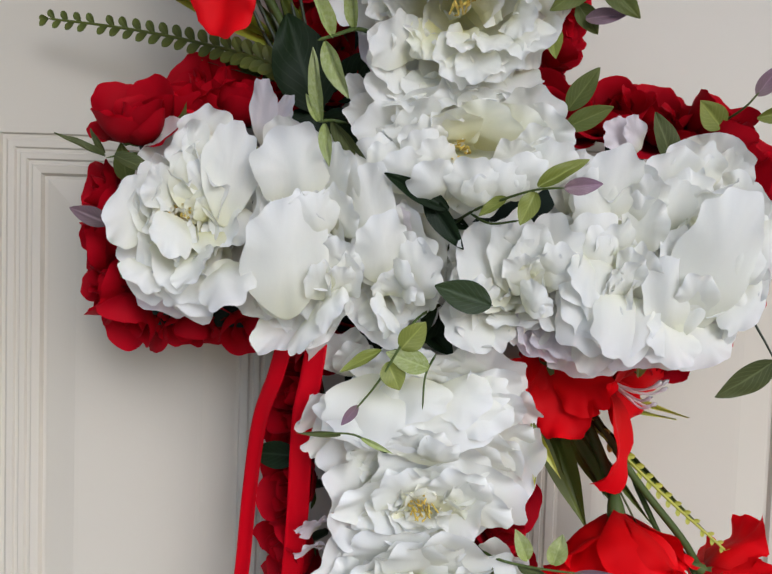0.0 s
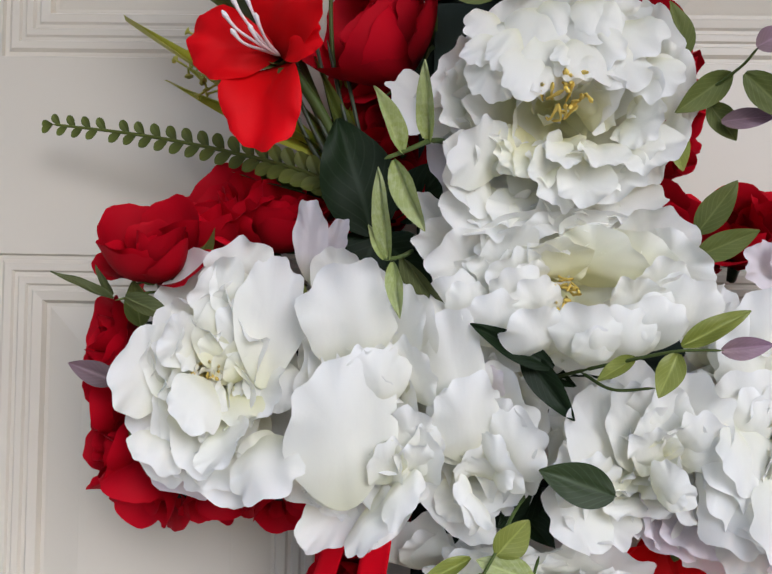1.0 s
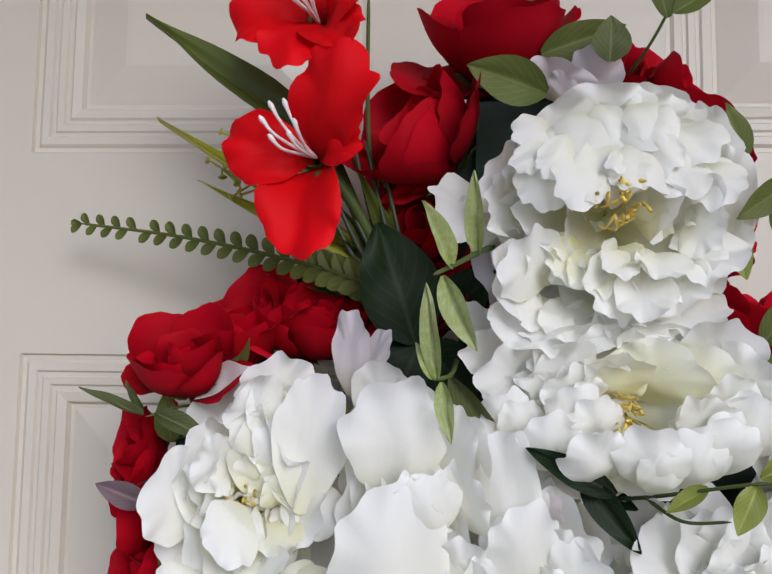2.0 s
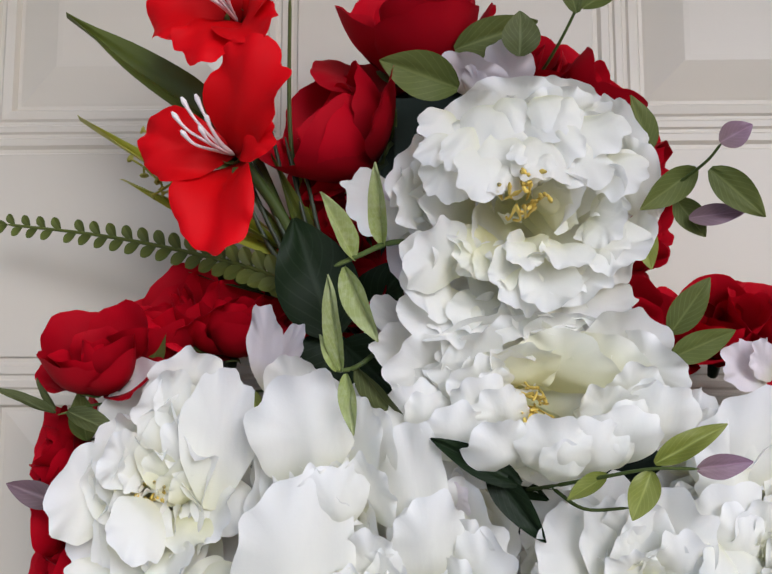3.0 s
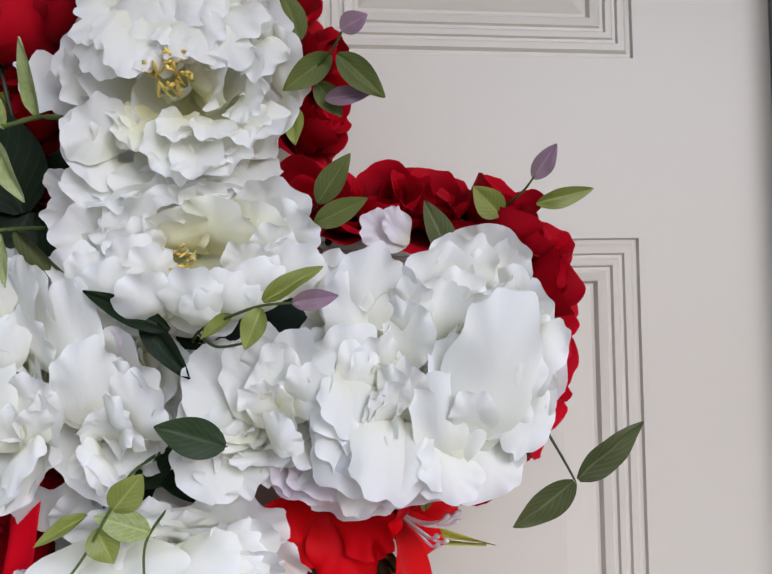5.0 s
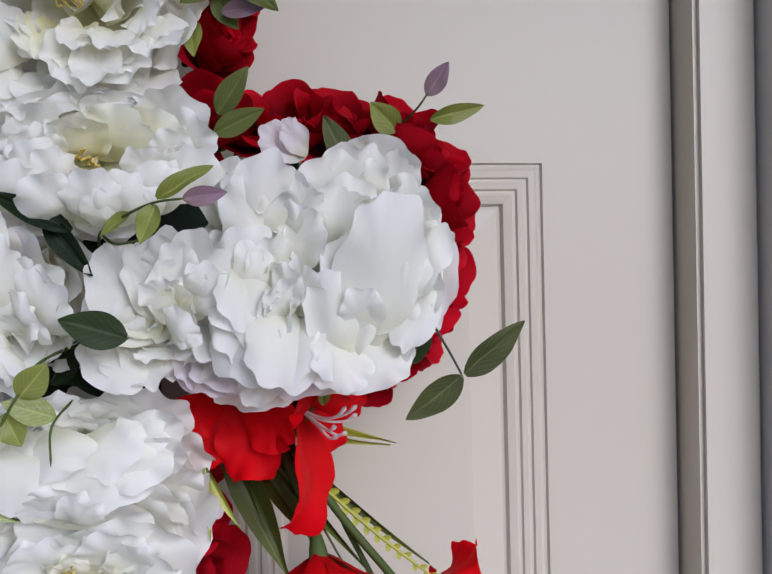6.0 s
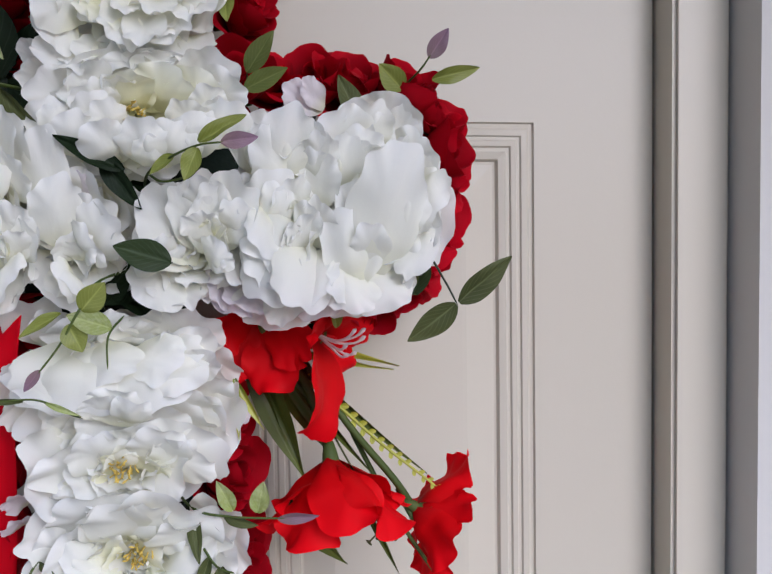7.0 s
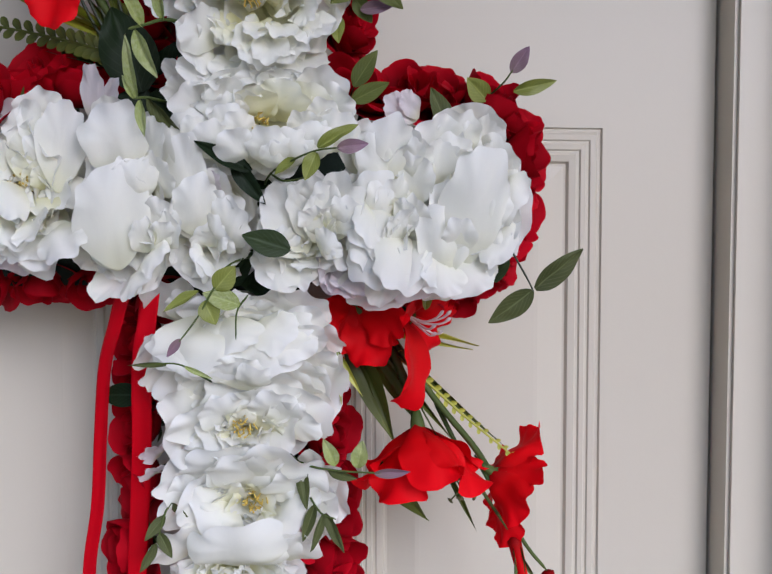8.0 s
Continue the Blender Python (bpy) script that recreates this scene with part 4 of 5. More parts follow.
# ---- leaves ----
def leaf_rows(kind, seed):
    rnd = random.Random(seed)
    off = Vector((rnd.uniform(0, 30), rnd.uniform(0, 30), 1))
    fold, droop, wob = {"oval": (0.16, 0.10, 0.05), "blade": (0.10, 0.12, 0.02), "spoon": (0.22, -0.03, 0.0), "grape": (0.10, 0.10, 0.08)}[kind]
    fold *= rnd.uniform(0.6, 1.4)
    droop *= rnd.uniform(-0.6, 1.5)
    rows, nv, nu = [], 12, 8
    for j in range(nv + 1):
        v = j / nv
        if kind == "blade":
            w = (0.35 + 0.65 * math.sin(math.pi * min(1, v * 1.05 + 0.02) ** 0.8)) * (1 - v ** 5)
        elif kind == "spoon":
            w = 0.12 + 0.88 * max(0.0, math.sin(math.pi * v ** 1.35)) ** 0.75 if v < 0.99 else 0.05
        else:
            w = math.sin(math.pi * (0.02 + 0.97 * v) ** 0.78) ** 0.85
        row = []
        for i in range(nu + 1):
            u = -1 + 2 * i / nu
            serr = 1 + (0.05 * math.sin(v * 70) if kind == "grape" and abs(u) > 0.9 else 0)
            y = u * w * 0.5 * serr
            z = abs(u) * w * 0.5 * fold - droop * v * v + wob * noise.noise(off + Vector((v * 3, u, 0))) - (0.025 * math.exp(-(u / 0.12) ** 2))
            row.append(Vector((v, y, z)))
        rows.append(row)
    return rows


def leaf_mesh(kind, mat, i):
    key = "leaf_%s_%s" % (kind, mat.name)
    if key not in POOL:
        POOL[key] = [sheet("leaf", leaf_rows(kind, hash_of(key) + k), mat) for k in range(5)]
    return POOL[key][i % 5]


def leaf(parent, base, tip, width, mat, kind="oval", tilt=0.0, i=0, name="leaf", label="", front=(0, -1, 0)):
    """A leaf from base to tip, its face turned towards front and tilted round its own length. Places are in the world."""
    base, tip = Vector(base), Vector(tip)
    x = tip - base
    L = x.length
    x.normalize()
    z = (Vector(front) - x * x.dot(Vector(front))).normalized()
    y = z.cross(x)
    m = Matrix((x, y, z)).transposed().to_4x4() @ pose(0, 0, 0, tilt)
    m = Matrix.Translation(base - parent.matrix_basis.translation) @ m @ Matrix.Diagonal((L, width, L, 1))
    return part(name, leaf_mesh(kind, mat, i), parent, m, label)


def sprig(name, stem, r, label, category, mat=None, group=""):
    """A thing with a stem along world points; leaves are added to it."""
    root = Vector(stem[0])
    ob = thing(name, Matrix.Translation(root), label, category, group)
    part("stem", tube("stem", [Vector(q) - root for q in stem], r, r * 0.6, mat or STEM_GREEN), ob)
    return ob


def twig(parent, pts, r, mat):
    root = parent.matrix_basis.translation
    return part("twig", tube("twig", [Vector(q) - root for q in pts], r, r * 0.7, mat), parent)


# pale variegated sprigs between upright and crossbar
s = sprig("variegated_sprig", [(-0.010, 0.560, 1.640), (-0.022, 0.495, 1.628), (-0.034, 0.478, 1.620), (-0.044, 0.468, 1.614)], 0.0016, "pale variegated sprig with pointed leaves", "leaf sprig")
leaf(s, (-0.036, 0.476, 1.618), (-0.049, 0.455, 1.643), 0.0105, LEAF_PALE, tilt=30, i=0)
leaf(s, (-0.024, 0.488, 1.626), (-0.027, 0.469, 1.659), 0.0095, LEAF_PALE, tilt=-30, i=1)
leaf(s, (-0.040, 0.470, 1.614), (-0.026, 0.470, 1.582), 0.012, LEAF_PALE, tilt=30, i=2)
s = sprig("variegated_sprig", [(-0.030, 0.560, 1.580), (-0.036, 0.490, 1.572), (-0.044, 0.482, 1.570)], 0.0014, "pale variegated sprig with pointed leaves", "leaf sprig")
leaf(s, (-0.042, 0.482, 1.570), (-0.048, 0.469, 1.610), 0.0095, LEAF_PALE, tilt=-25, i=3)
leaf(s, (-0.044, 0.482, 1.570), (-0.051, 0.480, 1.586), 0.006, LEAF_PALE, tilt=15, i=4)
leaf(s, (-0.040, 0.482, 1.569), (-0.036, 0.476, 1.543), 0.009, LEAF_PALE, tilt=25, i=1)
leaf(s, (-0.036, 0.490, 1.572), (-0.012, 0.505, 1.540), 0.012, LEAF_GREY, tilt=30, i=2)

# broad dark leaves in the inner corner; leaf shapes as shade in the gaps
s = sprig("dark_leaf_pick", [(-0.040, 0.585, 1.590), (-0.055, 0.560, 1.605)], 0.0016, "broad dark green leaves in the corner of the cross", "leaf", STEM_DARK)
leaf(s, (-0.052, 0.556, 1.588), (-0.072, 0.545, 1.650), 0.046, LEAF_DARK, "grape", 15, 0)
leaf(s, (-0.050, 0.562, 1.590), (-0.066, 0.552, 1.548), 0.040, LEAF_DARK, "grape", -10, 1)
leaf(s, (-0.048, 0.560, 1.585), (-0.020, 0.550, 1.560), 0.034, LEAF_DARK, "grape", 20, 2)
leaf(s, (-0.040, 0.570, 1.600), (-0.012, 0.540, 1.625), 0.030, LEAF_DARK, "grape", -20, 3)
# near-black leaf shapes added to darken the gaps where blooms shade each other
for k, (a, b, w) in enumerate((((0.012, 0.548, 1.535), (0.052, 0.520, 1.510), 0.020), ((0.020, 0.545, 1.530), (0.050, 0.530, 1.492), 0.022), ((0.040, 0.555, 1.520), (0.056, 0.535, 1.478), 0.020),
                               ((0.040, 0.548, 1.455), (0.014, 0.530, 1.436), 0.020), ((0.050, 0.552, 1.450), (0.072, 0.535, 1.424), 0.022), ((0.020, 0.552, 1.450), (0.046, 0.535, 1.425), 0.020))):
    s = sprig("dark_leaf", [(a[0], 0.580, a[2]), a], 0.0014, "dark green leaf tucked between white peonies", "leaf", STEM_DARK, "dark leaves between the peonies")
    leaf(s, a, b, w, LEAF_DARK, "oval", 15 - 8 * k, k)
# the shaded wedge between three blooms, made from near-black leaf shapes
s = sprig("dark_leaf_pick", [(0.030, 0.580, 1.530), (0.022, 0.495, 1.530)], 0.0012, "dark leaf shapes added as the shade between three peonies", "leaf", STEM_DARK)
leaf(s, (0.022, 0.496, 1.528), (0.046, 0.490, 1.497), 0.014, LEAF_DARK, "oval", 12, 1)
leaf(s, (0.036, 0.492, 1.521), (-0.004, 0.488, 1.541), 0.013, LEAF_DARK, "oval", 10, 3)
s = sprig("dark_leaf", [(0.040, 0.560, 1.450), (0.046, 0.505, 1.460), (0.064, 0.484, 1.464)], 0.0014, "single dark green leaf lying on white petals", "leaf", STEM_DARK)
leaf(s, (0.063, 0.484, 1.464), (0.029, 0.484, 1.475), 0.020, LEAF_DEEP, "oval", 10, 1)

s = sprig("dark_leaf", [(0.010, 0.570, 1.430), (0.014, 0.535, 1.438)], 0.0013, "dark green leaf below the crossing of the white peonies", "leaf", STEM_DARK)
leaf(s, (0.012, 0.536, 1.436), (0.034, 0.526, 1.464), 0.018, LEAF_DARK, "oval", 10, 2)
s = sprig("olive_leaf", [(0.215, 0.580, 1.440), (0.231, 0.552, 1.436)], 0.0012, "olive leaf half hidden behind a white peony", "leaf", STEM_GREEN)
leaf(s, (0.230, 0.553, 1.436), (0.236, 0.540, 1.470), 0.017, LEAF_DEEP, "oval", 15, 3)
s = sprig("lime_bud", [(0.172, 0.575, 1.420), (0.170, 0.535, 1.417)], 0.0010, "small lime leaf under the white peonies", "leaf", STEM_GREEN)
leaf(s, (0.170, 0.534, 1.416), (0.167, 0.518, 1.436), 0.008, LEAF_LIME, "oval", 10, 1)

# twining sprig with small lime leaves and a purple one
s = sprig("lime_sprig", [(0.040, 0.550, 1.510), (0.050, 0.495, 1.520), (0.066, 0.470, 1.527), (0.082, 0.455, 1.532), (0.097, 0.446, 1.533)], 0.0010, "thin twining sprig with lime leaves and a purple tip", "leaf sprig")
leaf(s, (0.096, 0.446, 1.533), (0.117, 0.446, 1.536), 0.010, LEAF_PURPLE, tilt=10, i=0, label="purple leaf")
leaf(s, (0.083, 0.455, 1.534), (0.110, 0.450, 1.550), 0.010, LEAF_LIME, tilt=-20, i=1)
leaf(s, (0.082, 0.456, 1.531), (0.074, 0.456, 1.512), 0.012, LEAF_LIME, tilt=10, i=2)
leaf(s, (0.068, 0.470, 1.528), (0.052, 0.475, 1.517), 0.008, LEAF_LIME, tilt=30, i=3)
twig(s, [(0.050, 0.495, 1.519), (0.060, 0.478, 1.513), (0.076, 0.468, 1.515)], 0.0009, STEM_GREEN)

# sprig on the lower upright
s = sprig("lime_sprig", [(0.046, 0.560, 1.462), (0.020, 0.495, 1.454), (0.009, 0.482, 1.437), (-0.003, 0.482, 1.416), (-0.016, 0.482, 1.399)], 0.0010, "thin sprig with heart-shaped lime leaves", "leaf sprig")
leaf(s, (0.010, 0.482, 1.436), (0.024, 0.482, 1.453), 0.0165, LEAF_LIME, tilt=10, i=0)
leaf(s, (0.002, 0.482, 1.428), (0.010, 0.482, 1.411), 0.0160, LEAF_LIME, tilt=-10, i=1)
leaf(s, (-0.002, 0.482, 1.435), (-0.027, 0.482, 1.421), 0.0080, LEAF_LIME, tilt=30, i=2)
leaf(s, (0.027, 0.482, 1.425), (0.001, 0.482, 1.434), 0.0150, LEAF_PALE, tilt=15, i=3)
leaf(s, (-0.015, 0.482, 1.401), (-0.025, 0.482, 1.388), 0.0065, LEAF_PURPLE, tilt=0, i=4, label="purple leaf")
twig(s, [(0.032, 0.500, 1.431), (0.025, 0.482, 1.420), (0.024, 0.482, 1.400)], 0.0008, STEM_GREEN)
s = sprig("thin_twig", [(0.010, 0.560, 1.350), (-0.001, 0.495, 1.371), (-0.017, 0.482, 1.383), (-0.039, 0.482, 1.383)], 0.0009, "thin green twig across the peonies", "leaf sprig")
leaf(s, (-0.012, 0.482, 1.381), (0.008, 0.482, 1.371), 0.004, LEAF_PALE, "blade", 0, 0)
leaf(s, (-0.025, 0.482, 1.383), (-0.052, 0.482, 1.383), 0.004, LEAF_GREY, "blade", 0, 1)

# leaves to the right of the top peony
s = sprig("olive_sprig", [(0.080, 0.580, 1.650), (0.100, 0.520, 1.650), (0.118, 0.490, 1.661), (0.124, 0.478, 1.669)], 0.0010, "sprig with olive and purple leaves beside the peony", "leaf sprig")
leaf(s, (0.122, 0.488, 1.660), (0.146, 0.488, 1.638), 0.015, LEAF_OLIVE, tilt=15, i=0)
leaf(s, (0.119, 0.496, 1.662), (0.094, 0.500, 1.644), 0.015, LEAF_OLIVE, tilt=-15, i=1)
leaf(s, (0.112, 0.505, 1.650), (0.125, 0.505, 1.632), 0.013, LEAF_OLIVE, tilt=10, i=2)
leaf(s, (0.123, 0.478, 1.669), (0.136, 0.474, 1.676), 0.012, LEAF_PURPLE, tilt=0, i=3, label="purple leaf")
leaf(s, (0.116, 0.500, 1.640), (0.140, 0.492, 1.642), 0.010, LEAF_PURPLE, tilt=5, i=4, label="purple leaf")
leaf(s, (0.104, 0.515, 1.676), (0.094, 0.510, 1.702), 0.014, LEAF_OLIVE, tilt=20, i=2)
leaf(s, (0.098, 0.520, 1.640), (0.100, 0.505, 1.618), 0.013, LEAF_LIME, tilt=5, i=1)
# leaves over the roses above the top peony
s = sprig("olive_sprig", [(0.050, 0.585, 1.720), (0.066, 0.540, 1.740), (0.078, 0.525, 1.765), (0.084, 0.520, 1.785)], 0.0010, "sprig with olive leaves above the top peony", "leaf sprig")
leaf(s, (0.074, 0.528, 1.752), (0.062, 0.522, 1.784), 0.015, LEAF_OLIVE, tilt=10, i=0)
leaf(s, (0.076, 0.527, 1.754), (0.100, 0.522, 1.768), 0.013, LEAF_OLIVE, tilt=-10, i=1)
s = sprig("olive_leaf", [(0.005, 0.585, 1.730), (0.004, 0.545, 1.738)], 0.0012, "large olive leaf on the red roses", "leaf", STEM_DARK)
leaf(s, (0.013, 0.528, 1.713), (-0.027, 0.528, 1.728), 0.024, LEAF_OLIVE, tilt=-15, i=2)
leaf(s, (0.012, 0.540, 1.738), (0.056, 0.535, 1.752), 0.020, LEAF_OLIVE, tilt=15, i=3)
leaf(s, (0.044, 0.525, 1.728), (0.044, 0.520, 1.750), 0.020, LEAF_GREY, tilt=5, i=4)
leaf(s, (0.008, 0.535, 1.765), (0.004, 0.530, 1.785), 0.024, LEAF_LIME, tilt=5, i=0)

# leaves along the right crossbar
for k, (a, b, w, mt) in enumerate((((0.112, 0.520, 1.588), (0.129, 0.512, 1.614), 0.015, LEAF_OLIVE), ((0.110, 0.515, 1.576), (0.138, 0.508, 1.589), 0.014, LEAF_OLIVE), ((0.190, 0.548, 1.560), (0.176, 0.540, 1.592), 0.018, LEAF_GREY),
                                   ((0.222, 0.548, 1.584), (0.204, 0.540, 1.600), 0.018, LEAF_LIME), ((0.220, 0.560, 1.470), (0.230, 0.545, 1.445), 0.018, LEAF_GREY), ((-0.178, 0.548, 1.535), (-0.180, 0.540, 1.560), 0.014, LEAF_OLIVE),
                                   ((-0.150, 0.555, 1.572), (-0.138, 0.545, 1.590), 0.014, LEAF_OLIVE), ((-0.174, 0.555, 1.490), (-0.180, 0.545, 1.470), 0.013, LEAF_OLIVE), ((-0.092, 0.540, 1.560), (-0.086, 0.530, 1.545), 0.010, LEAF_LIME),
                                   ((0.168, 0.560, 1.444), (0.172, 0.550, 1.424), 0.010, LEAF_OLIVE))):
    s = sprig("small_leaf", [(a[0], 0.585, a[2]), a], 0.0010, "small %s leaf between roses and peonies" % {"olive_leaf": "olive", "lime_leaf": "lime green", "grey_green_leaf": "grey-green"}[mt.name], "leaf", None, "small leaves round the cross")
    leaf(s, a, b, w, mt, tilt=12 * (k % 3 - 1), i=k)
s = sprig("purple_sprig", [(0.215, 0.585, 1.580), (0.232, 0.545, 1.595), (0.240, 0.535, 1.606)], 0.0010, "sprig with a purple bud leaf and lime leaves", "leaf sprig")
leaf(s, (0.239, 0.536, 1.604), (0.252, 0.532, 1.624), 0.013, LEAF_PURPLE, tilt=5, i=1, label="purple leaf")
leaf(s, (0.242, 0.540, 1.590), (0.276, 0.535, 1.598), 0.012, LEAF_LIME, tilt=15, i=2)
s = sprig("purple_leaf_pick", [(-0.178, 0.585, 1.520), (-0.192, 0.540, 1.514)], 0.0010, "dusky purple leaf over the red roses", "leaf", STEM_DARK)
leaf(s, (-0.184, 0.532, 1.506), (-0.209, 0.528, 1.516), 0.013, LEAF_DUSK, tilt=15, i=3)
s = sprig("grey_sprig", [(-0.150, 0.585, 1.550), (-0.168, 0.545, 1.554), (-0.185, 0.528, 1.549)], 0.0010, "sprig with narrow grey-green leaves", "leaf sprig")
leaf(s, (-0.186, 0.528, 1.550), (-0.217, 0.522, 1.563), 0.006, LEAF_GREY, tilt=40, i=0)
leaf(s, (-0.186, 0.528, 1.552), (-0.195, 0.522, 1.566), 0.007, LEAF_GREY, tilt=-40, i=1)
leaf(s, (-0.180, 0.528, 1.551), (-0.151, 0.522, 1.540), 0.011, LEAF_GREY, tilt=-30, i=2)
# two-leaved twig right of the crossbar
s = sprig("two_leaf_twig", [(0.215, 0.590, 1.500), (0.235, 0.535, 1.467), (0.245, 0.524, 1.448), (0.253, 0.517, 1.430)], 0.0011, "bare twig with two grey-green leaves", "leaf sprig", STEM_DARK)
leaf(s, (0.254, 0.517, 1.432), (0.290, 0.511, 1.464), 0.019, LEAF_GREY, tilt=10, i=0)
leaf(s, (0.252, 0.518, 1.431), (0.219, 0.522, 1.404), 0.020, LEAF_GREY, tilt=-10, i=1)
# grey sprigs on the lower upright's right side
s = sprig("grey_sprig", [(0.050, 0.580, 1.300), (0.070, 0.515, 1.300), (0.095, 0.505, 1.296), (0.130, 0.500, 1.294)], 0.0011, "trailing sprig with pointed green and purple leaves", "leaf sprig")
leaf(s, (0.096, 0.505, 1.300), (0.086, 0.500, 1.322), 0.011, LEAF_PALE, tilt=10, i=0)
leaf(s, (0.112, 0.503, 1.298), (0.116, 0.498, 1.320), 0.013, LEAF_PALE, tilt=-10, i=1)
leaf(s, (0.125, 0.500, 1.294), (0.152, 0.496, 1.296), 0.008, LEAF_PURPLE, tilt=5, i=2, label="purple leaf")
leaf(s, (0.070, 0.515, 1.298), (0.074, 0.505, 1.266), 0.011, LEAF_GREY, tilt=25, i=3)
leaf(s, (0.090, 0.508, 1.296), (0.112, 0.505, 1.288), 0.010, LEAF_GREY, tilt=30, i=4)
s = sprig("grey_sprig", [(0.050, 0.580, 1.290), (0.072, 0.520, 1.278), (0.084, 0.510, 1.262), (0.096, 0.505, 1.258)], 0.0011, "trailing sprig with narrow green leaves", "leaf sprig")
leaf(s, (0.088, 0.508, 1.262), (0.102, 0.505, 1.232), 0.009, LEAF_GREY, tilt=20, i=0)
leaf(s, (0.086, 0.508, 1.262), (0.078, 0.505, 1.232), 0.008, LEAF_GREY, tilt=-30, i=1)
leaf(s, (0.080, 0.512, 1.268), (0.070, 0.508, 1.240), 0.009, LEAF_GREY, tilt=10, i=2)
s = sprig("grey_sprig", [(0.0, 0.580, 1.280), (-0.030, 0.520, 1.270), (-0.040, 0.512, 1.240)], 0.0011, "trailing sprig with narrow green leaves", "leaf sprig")
for k, (b, t) in enumerate((((-0.030, 0.520, 1.270), (-0.016, 0.512, 1.262)), ((-0.034, 0.516, 1.262), (-0.048, 0.508, 1.246)), ((-0.038, 0.513, 1.250), (-0.028, 0.508, 1.232)), ((-0.040, 0.512, 1.242), (-0.052, 0.508, 1.222)))):
    leaf(s, b, t, 0.009, LEAF_GREY, tilt=30 - 20 * k, i=k)
s = sprig("dark_leaf", [(-0.030, 0.590, 1.345), (-0.060, 0.565, 1.345)], 0.0011, "dark leaf behind the red ribbon", "leaf", STEM_DARK)
leaf(s, (-0.058, 0.566, 1.346), (-0.096, 0.575, 1.345), 0.020, LEAF_DARK, tilt=10, i=2)

# button fern and blades of the upper pick
def button_fern(stem, count, size0, size1, mat, label):
    root = Vector(stem[0])
    ob = thing("button_fern", Matrix.Translation(root), label, "fern")
    line = smooth_line(stem, 12)
    part("stem", tube("stem", [p - root for p in line[::4]], 0.0017, 0.0009, mat), ob)
    for k in range(count):
        f = 0.10 + 0.88 * k / (count - 1)
        j = min(int(f * (len(line) - 1)), len(line) - 2)
        p, d = line[j], (line[j + 1] - line[j]).normalized()
        L = size0 + (size1 - size0) * f
        for side in (-1, 1):
            up = Vector((0, -1, 0)).cross(d).normalized() * side
            p = line[max(0, min(j + (side > 0) * 1, len(line) - 1))]
            tip = p + (up * 0.7 + d * 0.72 + Vector((0, -0.1, 0))).normalized() * L
            leaf(ob, p, tip, L * 0.60, mat, "spoon", 10 * side, k)
    leaf(ob, line[-1], line[-1] + d * size1, size1 * 0.5, mat, "spoon", 0, 1)
    return ob


button_fern([(-0.050, 0.585, 1.600), (-0.085, 0.575, 1.622), (-0.135, 0.590, 1.638), (-0.200, 0.612, 1.653), (-0.268, 0.633, 1.664)], 22, 0.0165, 0.009, FERN_GREEN, "button fern frond with round paired leaflets")
button_fern([(-0.050, 0.590, 1.600), (-0.078, 0.580, 1.628), (-0.092, 0.582, 1.640)], 6, 0.011, 0.008, FERN_GREEN, "short button fern frond behind the red petals")
button_fern([(0.120, 0.590, 1.400), (0.164, 0.575, 1.362), (0.205, 0.566, 1.324), (0.246, 0.560, 1.290)], 16, 0.010, 0.005, BLADE_YELLOW, "yellow-green scalloped fern frond")


def blades(stem, items, label, mat_stem=None):
    s = sprig("blade_pick", stem, 0.0016, label, "leaf spray", mat_stem or STEM_DARK)
    for k, (b, t, w, mt, tilt) in enumerate(items):
        leaf(s, b, t, w, mt, "blade", tilt, k, "blade")
    return s


blades([(-0.050, 0.588, 1.590), (-0.075, 0.578, 1.640), (-0.100, 0.572, 1.690)], [
    ((-0.108, 0.572, 1.700), (-0.214, 0.585, 1.776), 0.026, BLADE_GREEN, 30), ((-0.085, 0.575, 1.640), (-0.205, 0.590, 1.715), 0.008, BLADE_YELLOW, 20), ((-0.070, 0.578, 1.632), (-0.187, 0.590, 1.682), 0.009, BLADE_YELLOW, -20),
    ((-0.085, 0.580, 1.612), (-0.152, 0.590, 1.634), 0.006, BLADE_GREEN, 10), ((-0.066, 0.578, 1.650), (-0.078, 0.590, 1.700), 0.006, BLADE_YELLOW, 0), ((-0.050, 0.585, 1.600), (-0.090, 0.570, 1.690), 0.014, BLADE_GREEN, 20),
    ((-0.048, 0.585, 1.605), (-0.102, 0.572, 1.672), 0.012, BLADE_GREEN, -20)], "green and yellow grass blades of the upper bouquet")
for k in range(6):
    x0 = -0.060 - 0.006 * k
    s = sprig("bouquet_stem", [(-0.046 - 0.001 * k, 0.586, 1.590), (x0, 0.570 + 0.002 * (k % 3), 1.640), (x0 - 0.012 - 0.004 * k, 0.574, 1.690 + 0.012 * (k % 3))], 0.0018, "dark green stem of the upper bouquet", "stem", STEM_DARK, "stems of the upper bouquet")
s = sprig("bouquet_stem", [(-0.066, 0.590, 1.640), (-0.080, 0.585, 1.700), (-0.082, 0.585, 1.800)], 0.0017, "tall green stem of the upper bouquet", "stem", STEM_GREEN)


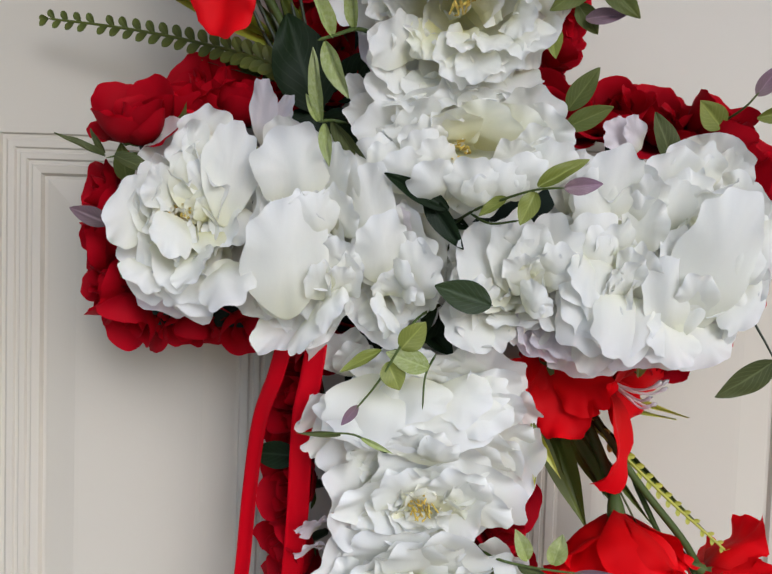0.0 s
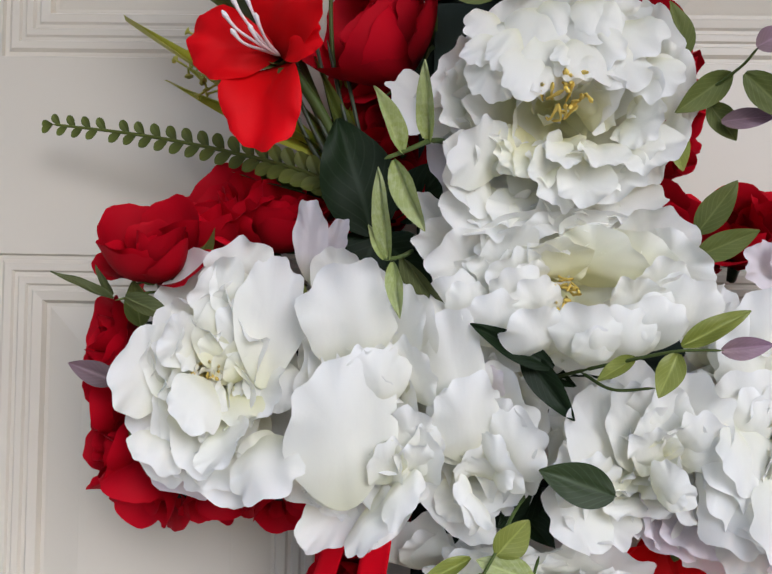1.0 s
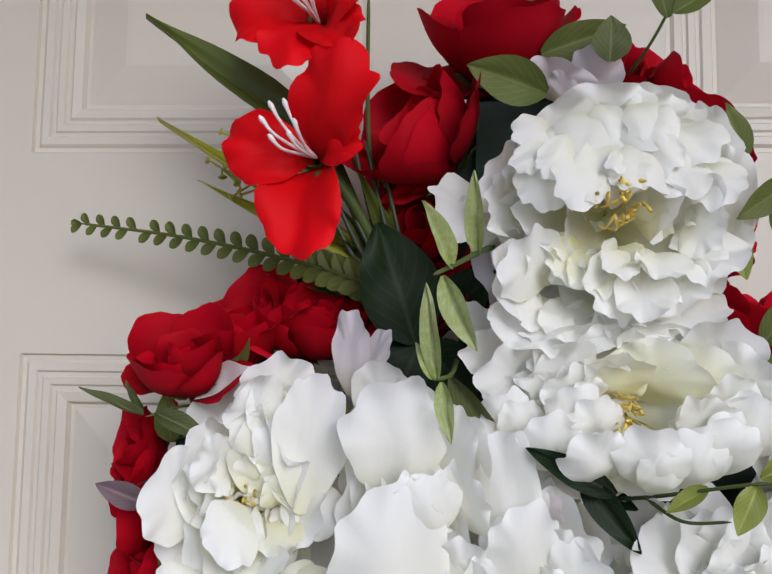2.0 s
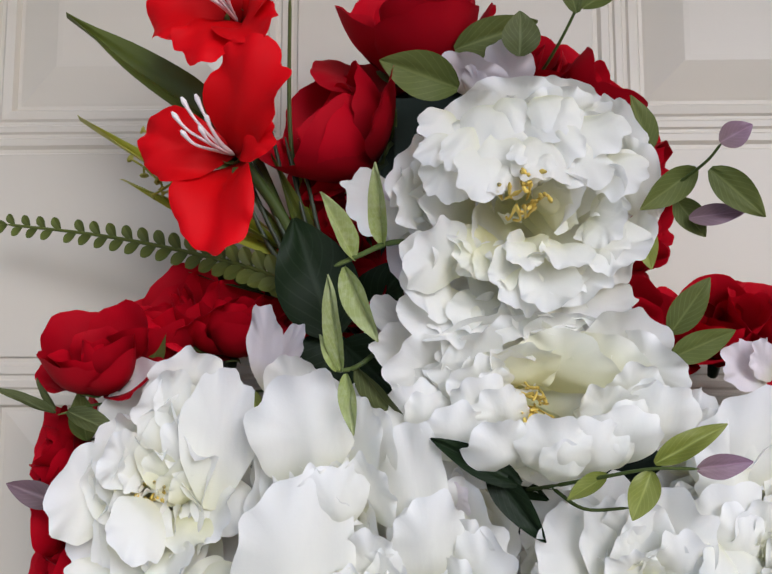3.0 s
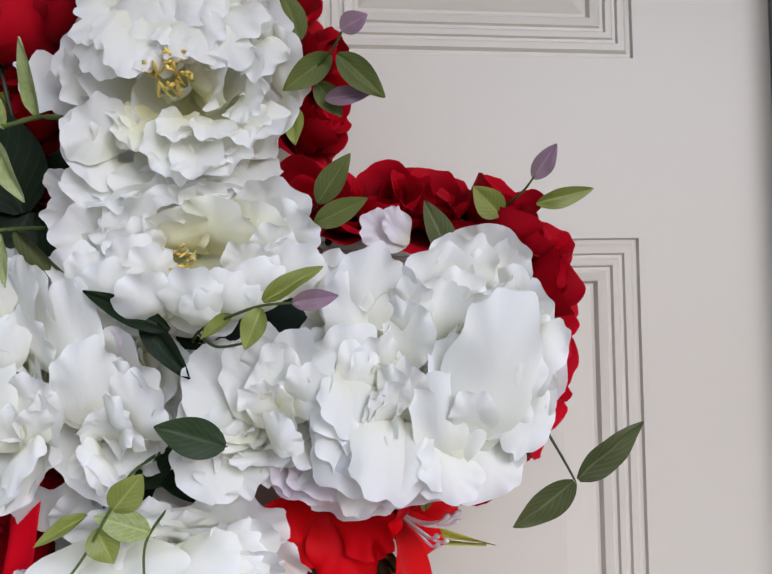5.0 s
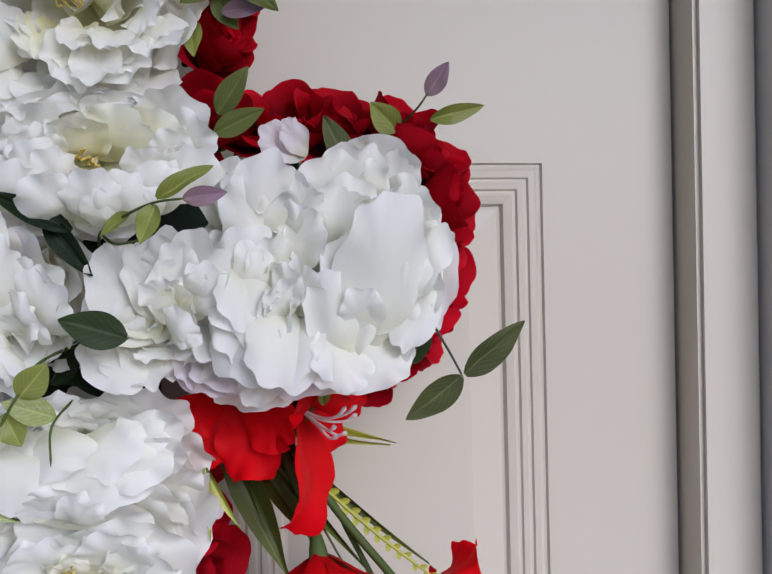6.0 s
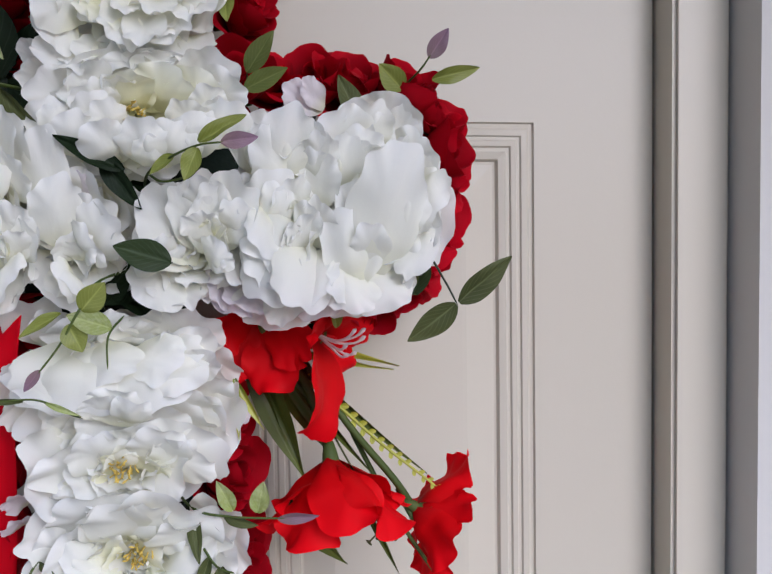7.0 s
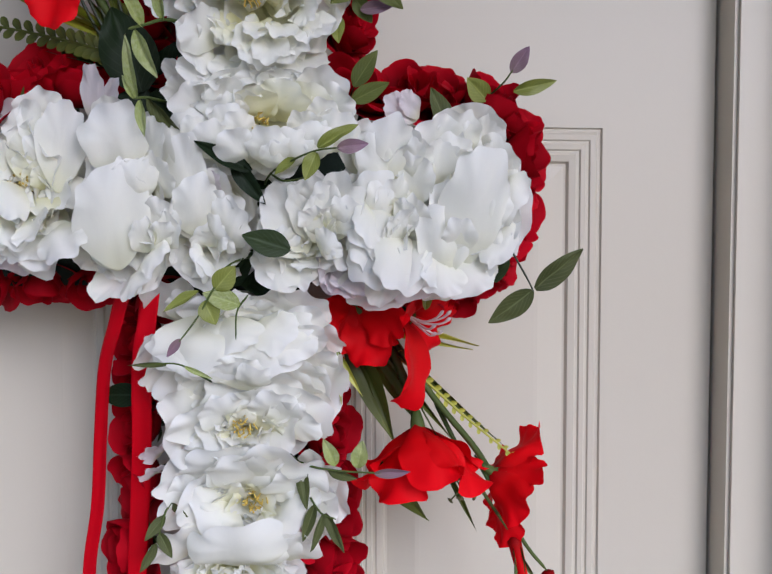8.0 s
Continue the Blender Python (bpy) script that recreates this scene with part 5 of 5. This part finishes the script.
def berries(stem, seed, label, mat, size=0.0022):
    rnd = random.Random(seed)
    s = sprig("berry_sprig", stem, 0.0009, label, "berry sprig", mat)
    root = s.matrix_basis.translation
    tip = Vector(stem[-1])
    for k in range(15):
        p = Vector(stem[-2]).lerp(tip, rnd.uniform(0.1, 1.0))
        q = p + Vector((rnd.uniform(-0.013, 0.013), rnd.uniform(-0.008, 0.006), rnd.uniform(-0.013, 0.013)))
        part("berry", tube("berry", [p - root, p.lerp(q, 0.55) - root, p.lerp(q, 0.8) - root, q - root], 0.0007, 0.0007, mat, 7, 6, size), s)
    return s


berries([(-0.090, 0.590, 1.650), (-0.130, 0.588, 1.680), (-0.162, 0.588, 1.712)], 1, "yellow-green budding sprig of tiny buds", BUD_YELLOW, 0.0024)
berries([(-0.080, 0.590, 1.640), (-0.140, 0.590, 1.676), (-0.168, 0.588, 1.690)], 2, "yellow-green budding sprig of tiny buds", BUD_YELLOW, 0.0024)
berries([(0.160, 0.575, 1.350), (0.190, 0.560, 1.292), (0.204, 0.555, 1.258)], 3, "green berry sprig under the amaryllis", BERRY_OLIVE, 0.0028)

# lower bouquet
blades([(0.100, 0.590, 1.440), (0.118, 0.580, 1.405), (0.135, 0.570, 1.370)], [
    ((0.112, 0.574, 1.390), (0.150, 0.566, 1.300), 0.024, BLADE_GREEN, 20), ((0.120, 0.574, 1.390), (0.172, 0.572, 1.310), 0.018, BLADE_GREEN, -20), ((0.108, 0.574, 1.385), (0.136, 0.570, 1.318), 0.016, BLADE_GREEN, 40),
    ((0.132, 0.572, 1.285), (0.178, 0.574, 1.222), 0.018, BLADE_GREEN, 15), ((0.130, 0.580, 1.400), (0.244, 0.575, 1.288), 0.006, BLADE_GREEN, 10), ((0.125, 0.582, 1.400), (0.222, 0.585, 1.370), 0.006, BLADE_YELLOW, 10),
    ((0.130, 0.582, 1.404), (0.222, 0.585, 1.378), 0.007, BLADE_YELLOW, -20), ((0.099, 0.525, 1.384), (0.101, 0.515, 1.343), 0.006, BLADE_YELLOW, 0), ((0.099, 0.525, 1.384), (0.116, 0.515, 1.350), 0.006, BLADE_YELLOW, 20),
    ((0.128, 0.578, 1.385), (0.165, 0.572, 1.318), 0.007, BLADE_GREEN, 0), ((0.132, 0.578, 1.385), (0.200, 0.570, 1.300), 0.007, BLADE_GREEN, 10), ((0.190, 0.565, 1.280), (0.218, 0.565, 1.222), 0.005, BLADE_GREEN, 0)],
    "glossy green and yellow blades of the lower bouquet")


def amaryllis_bud(stem, tip, label):
    s = sprig("amaryllis_bud", stem, 0.0022, label, "flower bud")
    root = s.matrix_basis.translation
    b, t = Vector(stem[-1]), Vector(tip)
    part("bud", tube("bud", [b - root, b.lerp(t, 0.35) - root, b.lerp(t, 0.7) - root, t - root], 0.006, 0.004, SCARLET_SATIN, 9, 5), s, label="closed scarlet bud")
    for k in range(3):
        leaf(s, b, b.lerp(t, 0.75) + Vector((0.006 * (k - 1), -0.006, 0)), 0.008, STEM_GREEN, "oval", 40 * (k - 1), k, "sepal")
    return s


amaryllis_bud([(0.180, 0.575, 1.340), (0.215, 0.560, 1.270), (0.244, 0.542, 1.225)], (0.254, 0.536, 1.180), "closed scarlet amaryllis bud in green sepals")
amaryllis_bud([(0.215, 0.560, 1.290), (0.252, 0.545, 1.222), (0.272, 0.540, 1.196)], (0.282, 0.536, 1.165), "closed scarlet amaryllis bud in green sepals")


# ---- red satin ribbon ----
def ribbon_tail(points, w0, w1, seed):
    line = smooth_line(points, 10)
    front = []
    for j, q in enumerate(line):
        f = j / (len(line) - 1)
        d = (line[min(j + 1, len(line) - 1)] - line[max(j - 1, 0)]).normalized()
        turn = 0.5 * math.sin(f * 5 + seed) * 0.7
        side = Matrix.Rotation(turn, 3, d) @ d.cross(Vector((0, 1, 0))).normalized()
        nrm = d.cross(side)
        w = w0 + (w1 - w0) * f
        row = []
        for i in range(7):
            u = -1 + 2 * i / 6
            row.append(q + side * u * w / 2 + nrm * (0.0012 * u * u + 0.0008 * math.sin(9 * f + 3 * u + seed)))
        front.append(row + [p + nrm * 0.0005 for p in reversed(row)])
    return front


ribbon_root = (-0.060, 0.590, 1.440)
rib = thing("ribbon", pose(*ribbon_root), "red satin ribbon with two long hanging tails", "ribbon")
for k, (pts, w0, w1) in enumerate((([(-0.060, 0.588, 1.440), (-0.066, 0.546, 1.432), (-0.074, 0.545, 1.405), (-0.086, 0.562, 1.370), (-0.095, 0.580, 1.310), (-0.101, 0.588, 1.250), (-0.110, 0.590, 1.193), (-0.112, 0.596, 1.120), (-0.108, 0.602, 1.060)], 0.0125, 0.0100),
                                   ([(-0.052, 0.588, 1.440), (-0.046, 0.544, 1.432), (-0.049, 0.541, 1.405), (-0.054, 0.545, 1.375), (-0.057, 0.552, 1.310), (-0.061, 0.559, 1.260), (-0.065, 0.562, 1.200), (-0.066, 0.568, 1.120), (-0.062, 0.575, 1.050)], 0.0160, 0.0145))):
    rows = [[p - Vector(ribbon_root) for p in r] for r in ribbon_tail(pts, w0, w1, k)]
    part("tail", sheet("tail", rows, RIBBON_RED, True), rib)
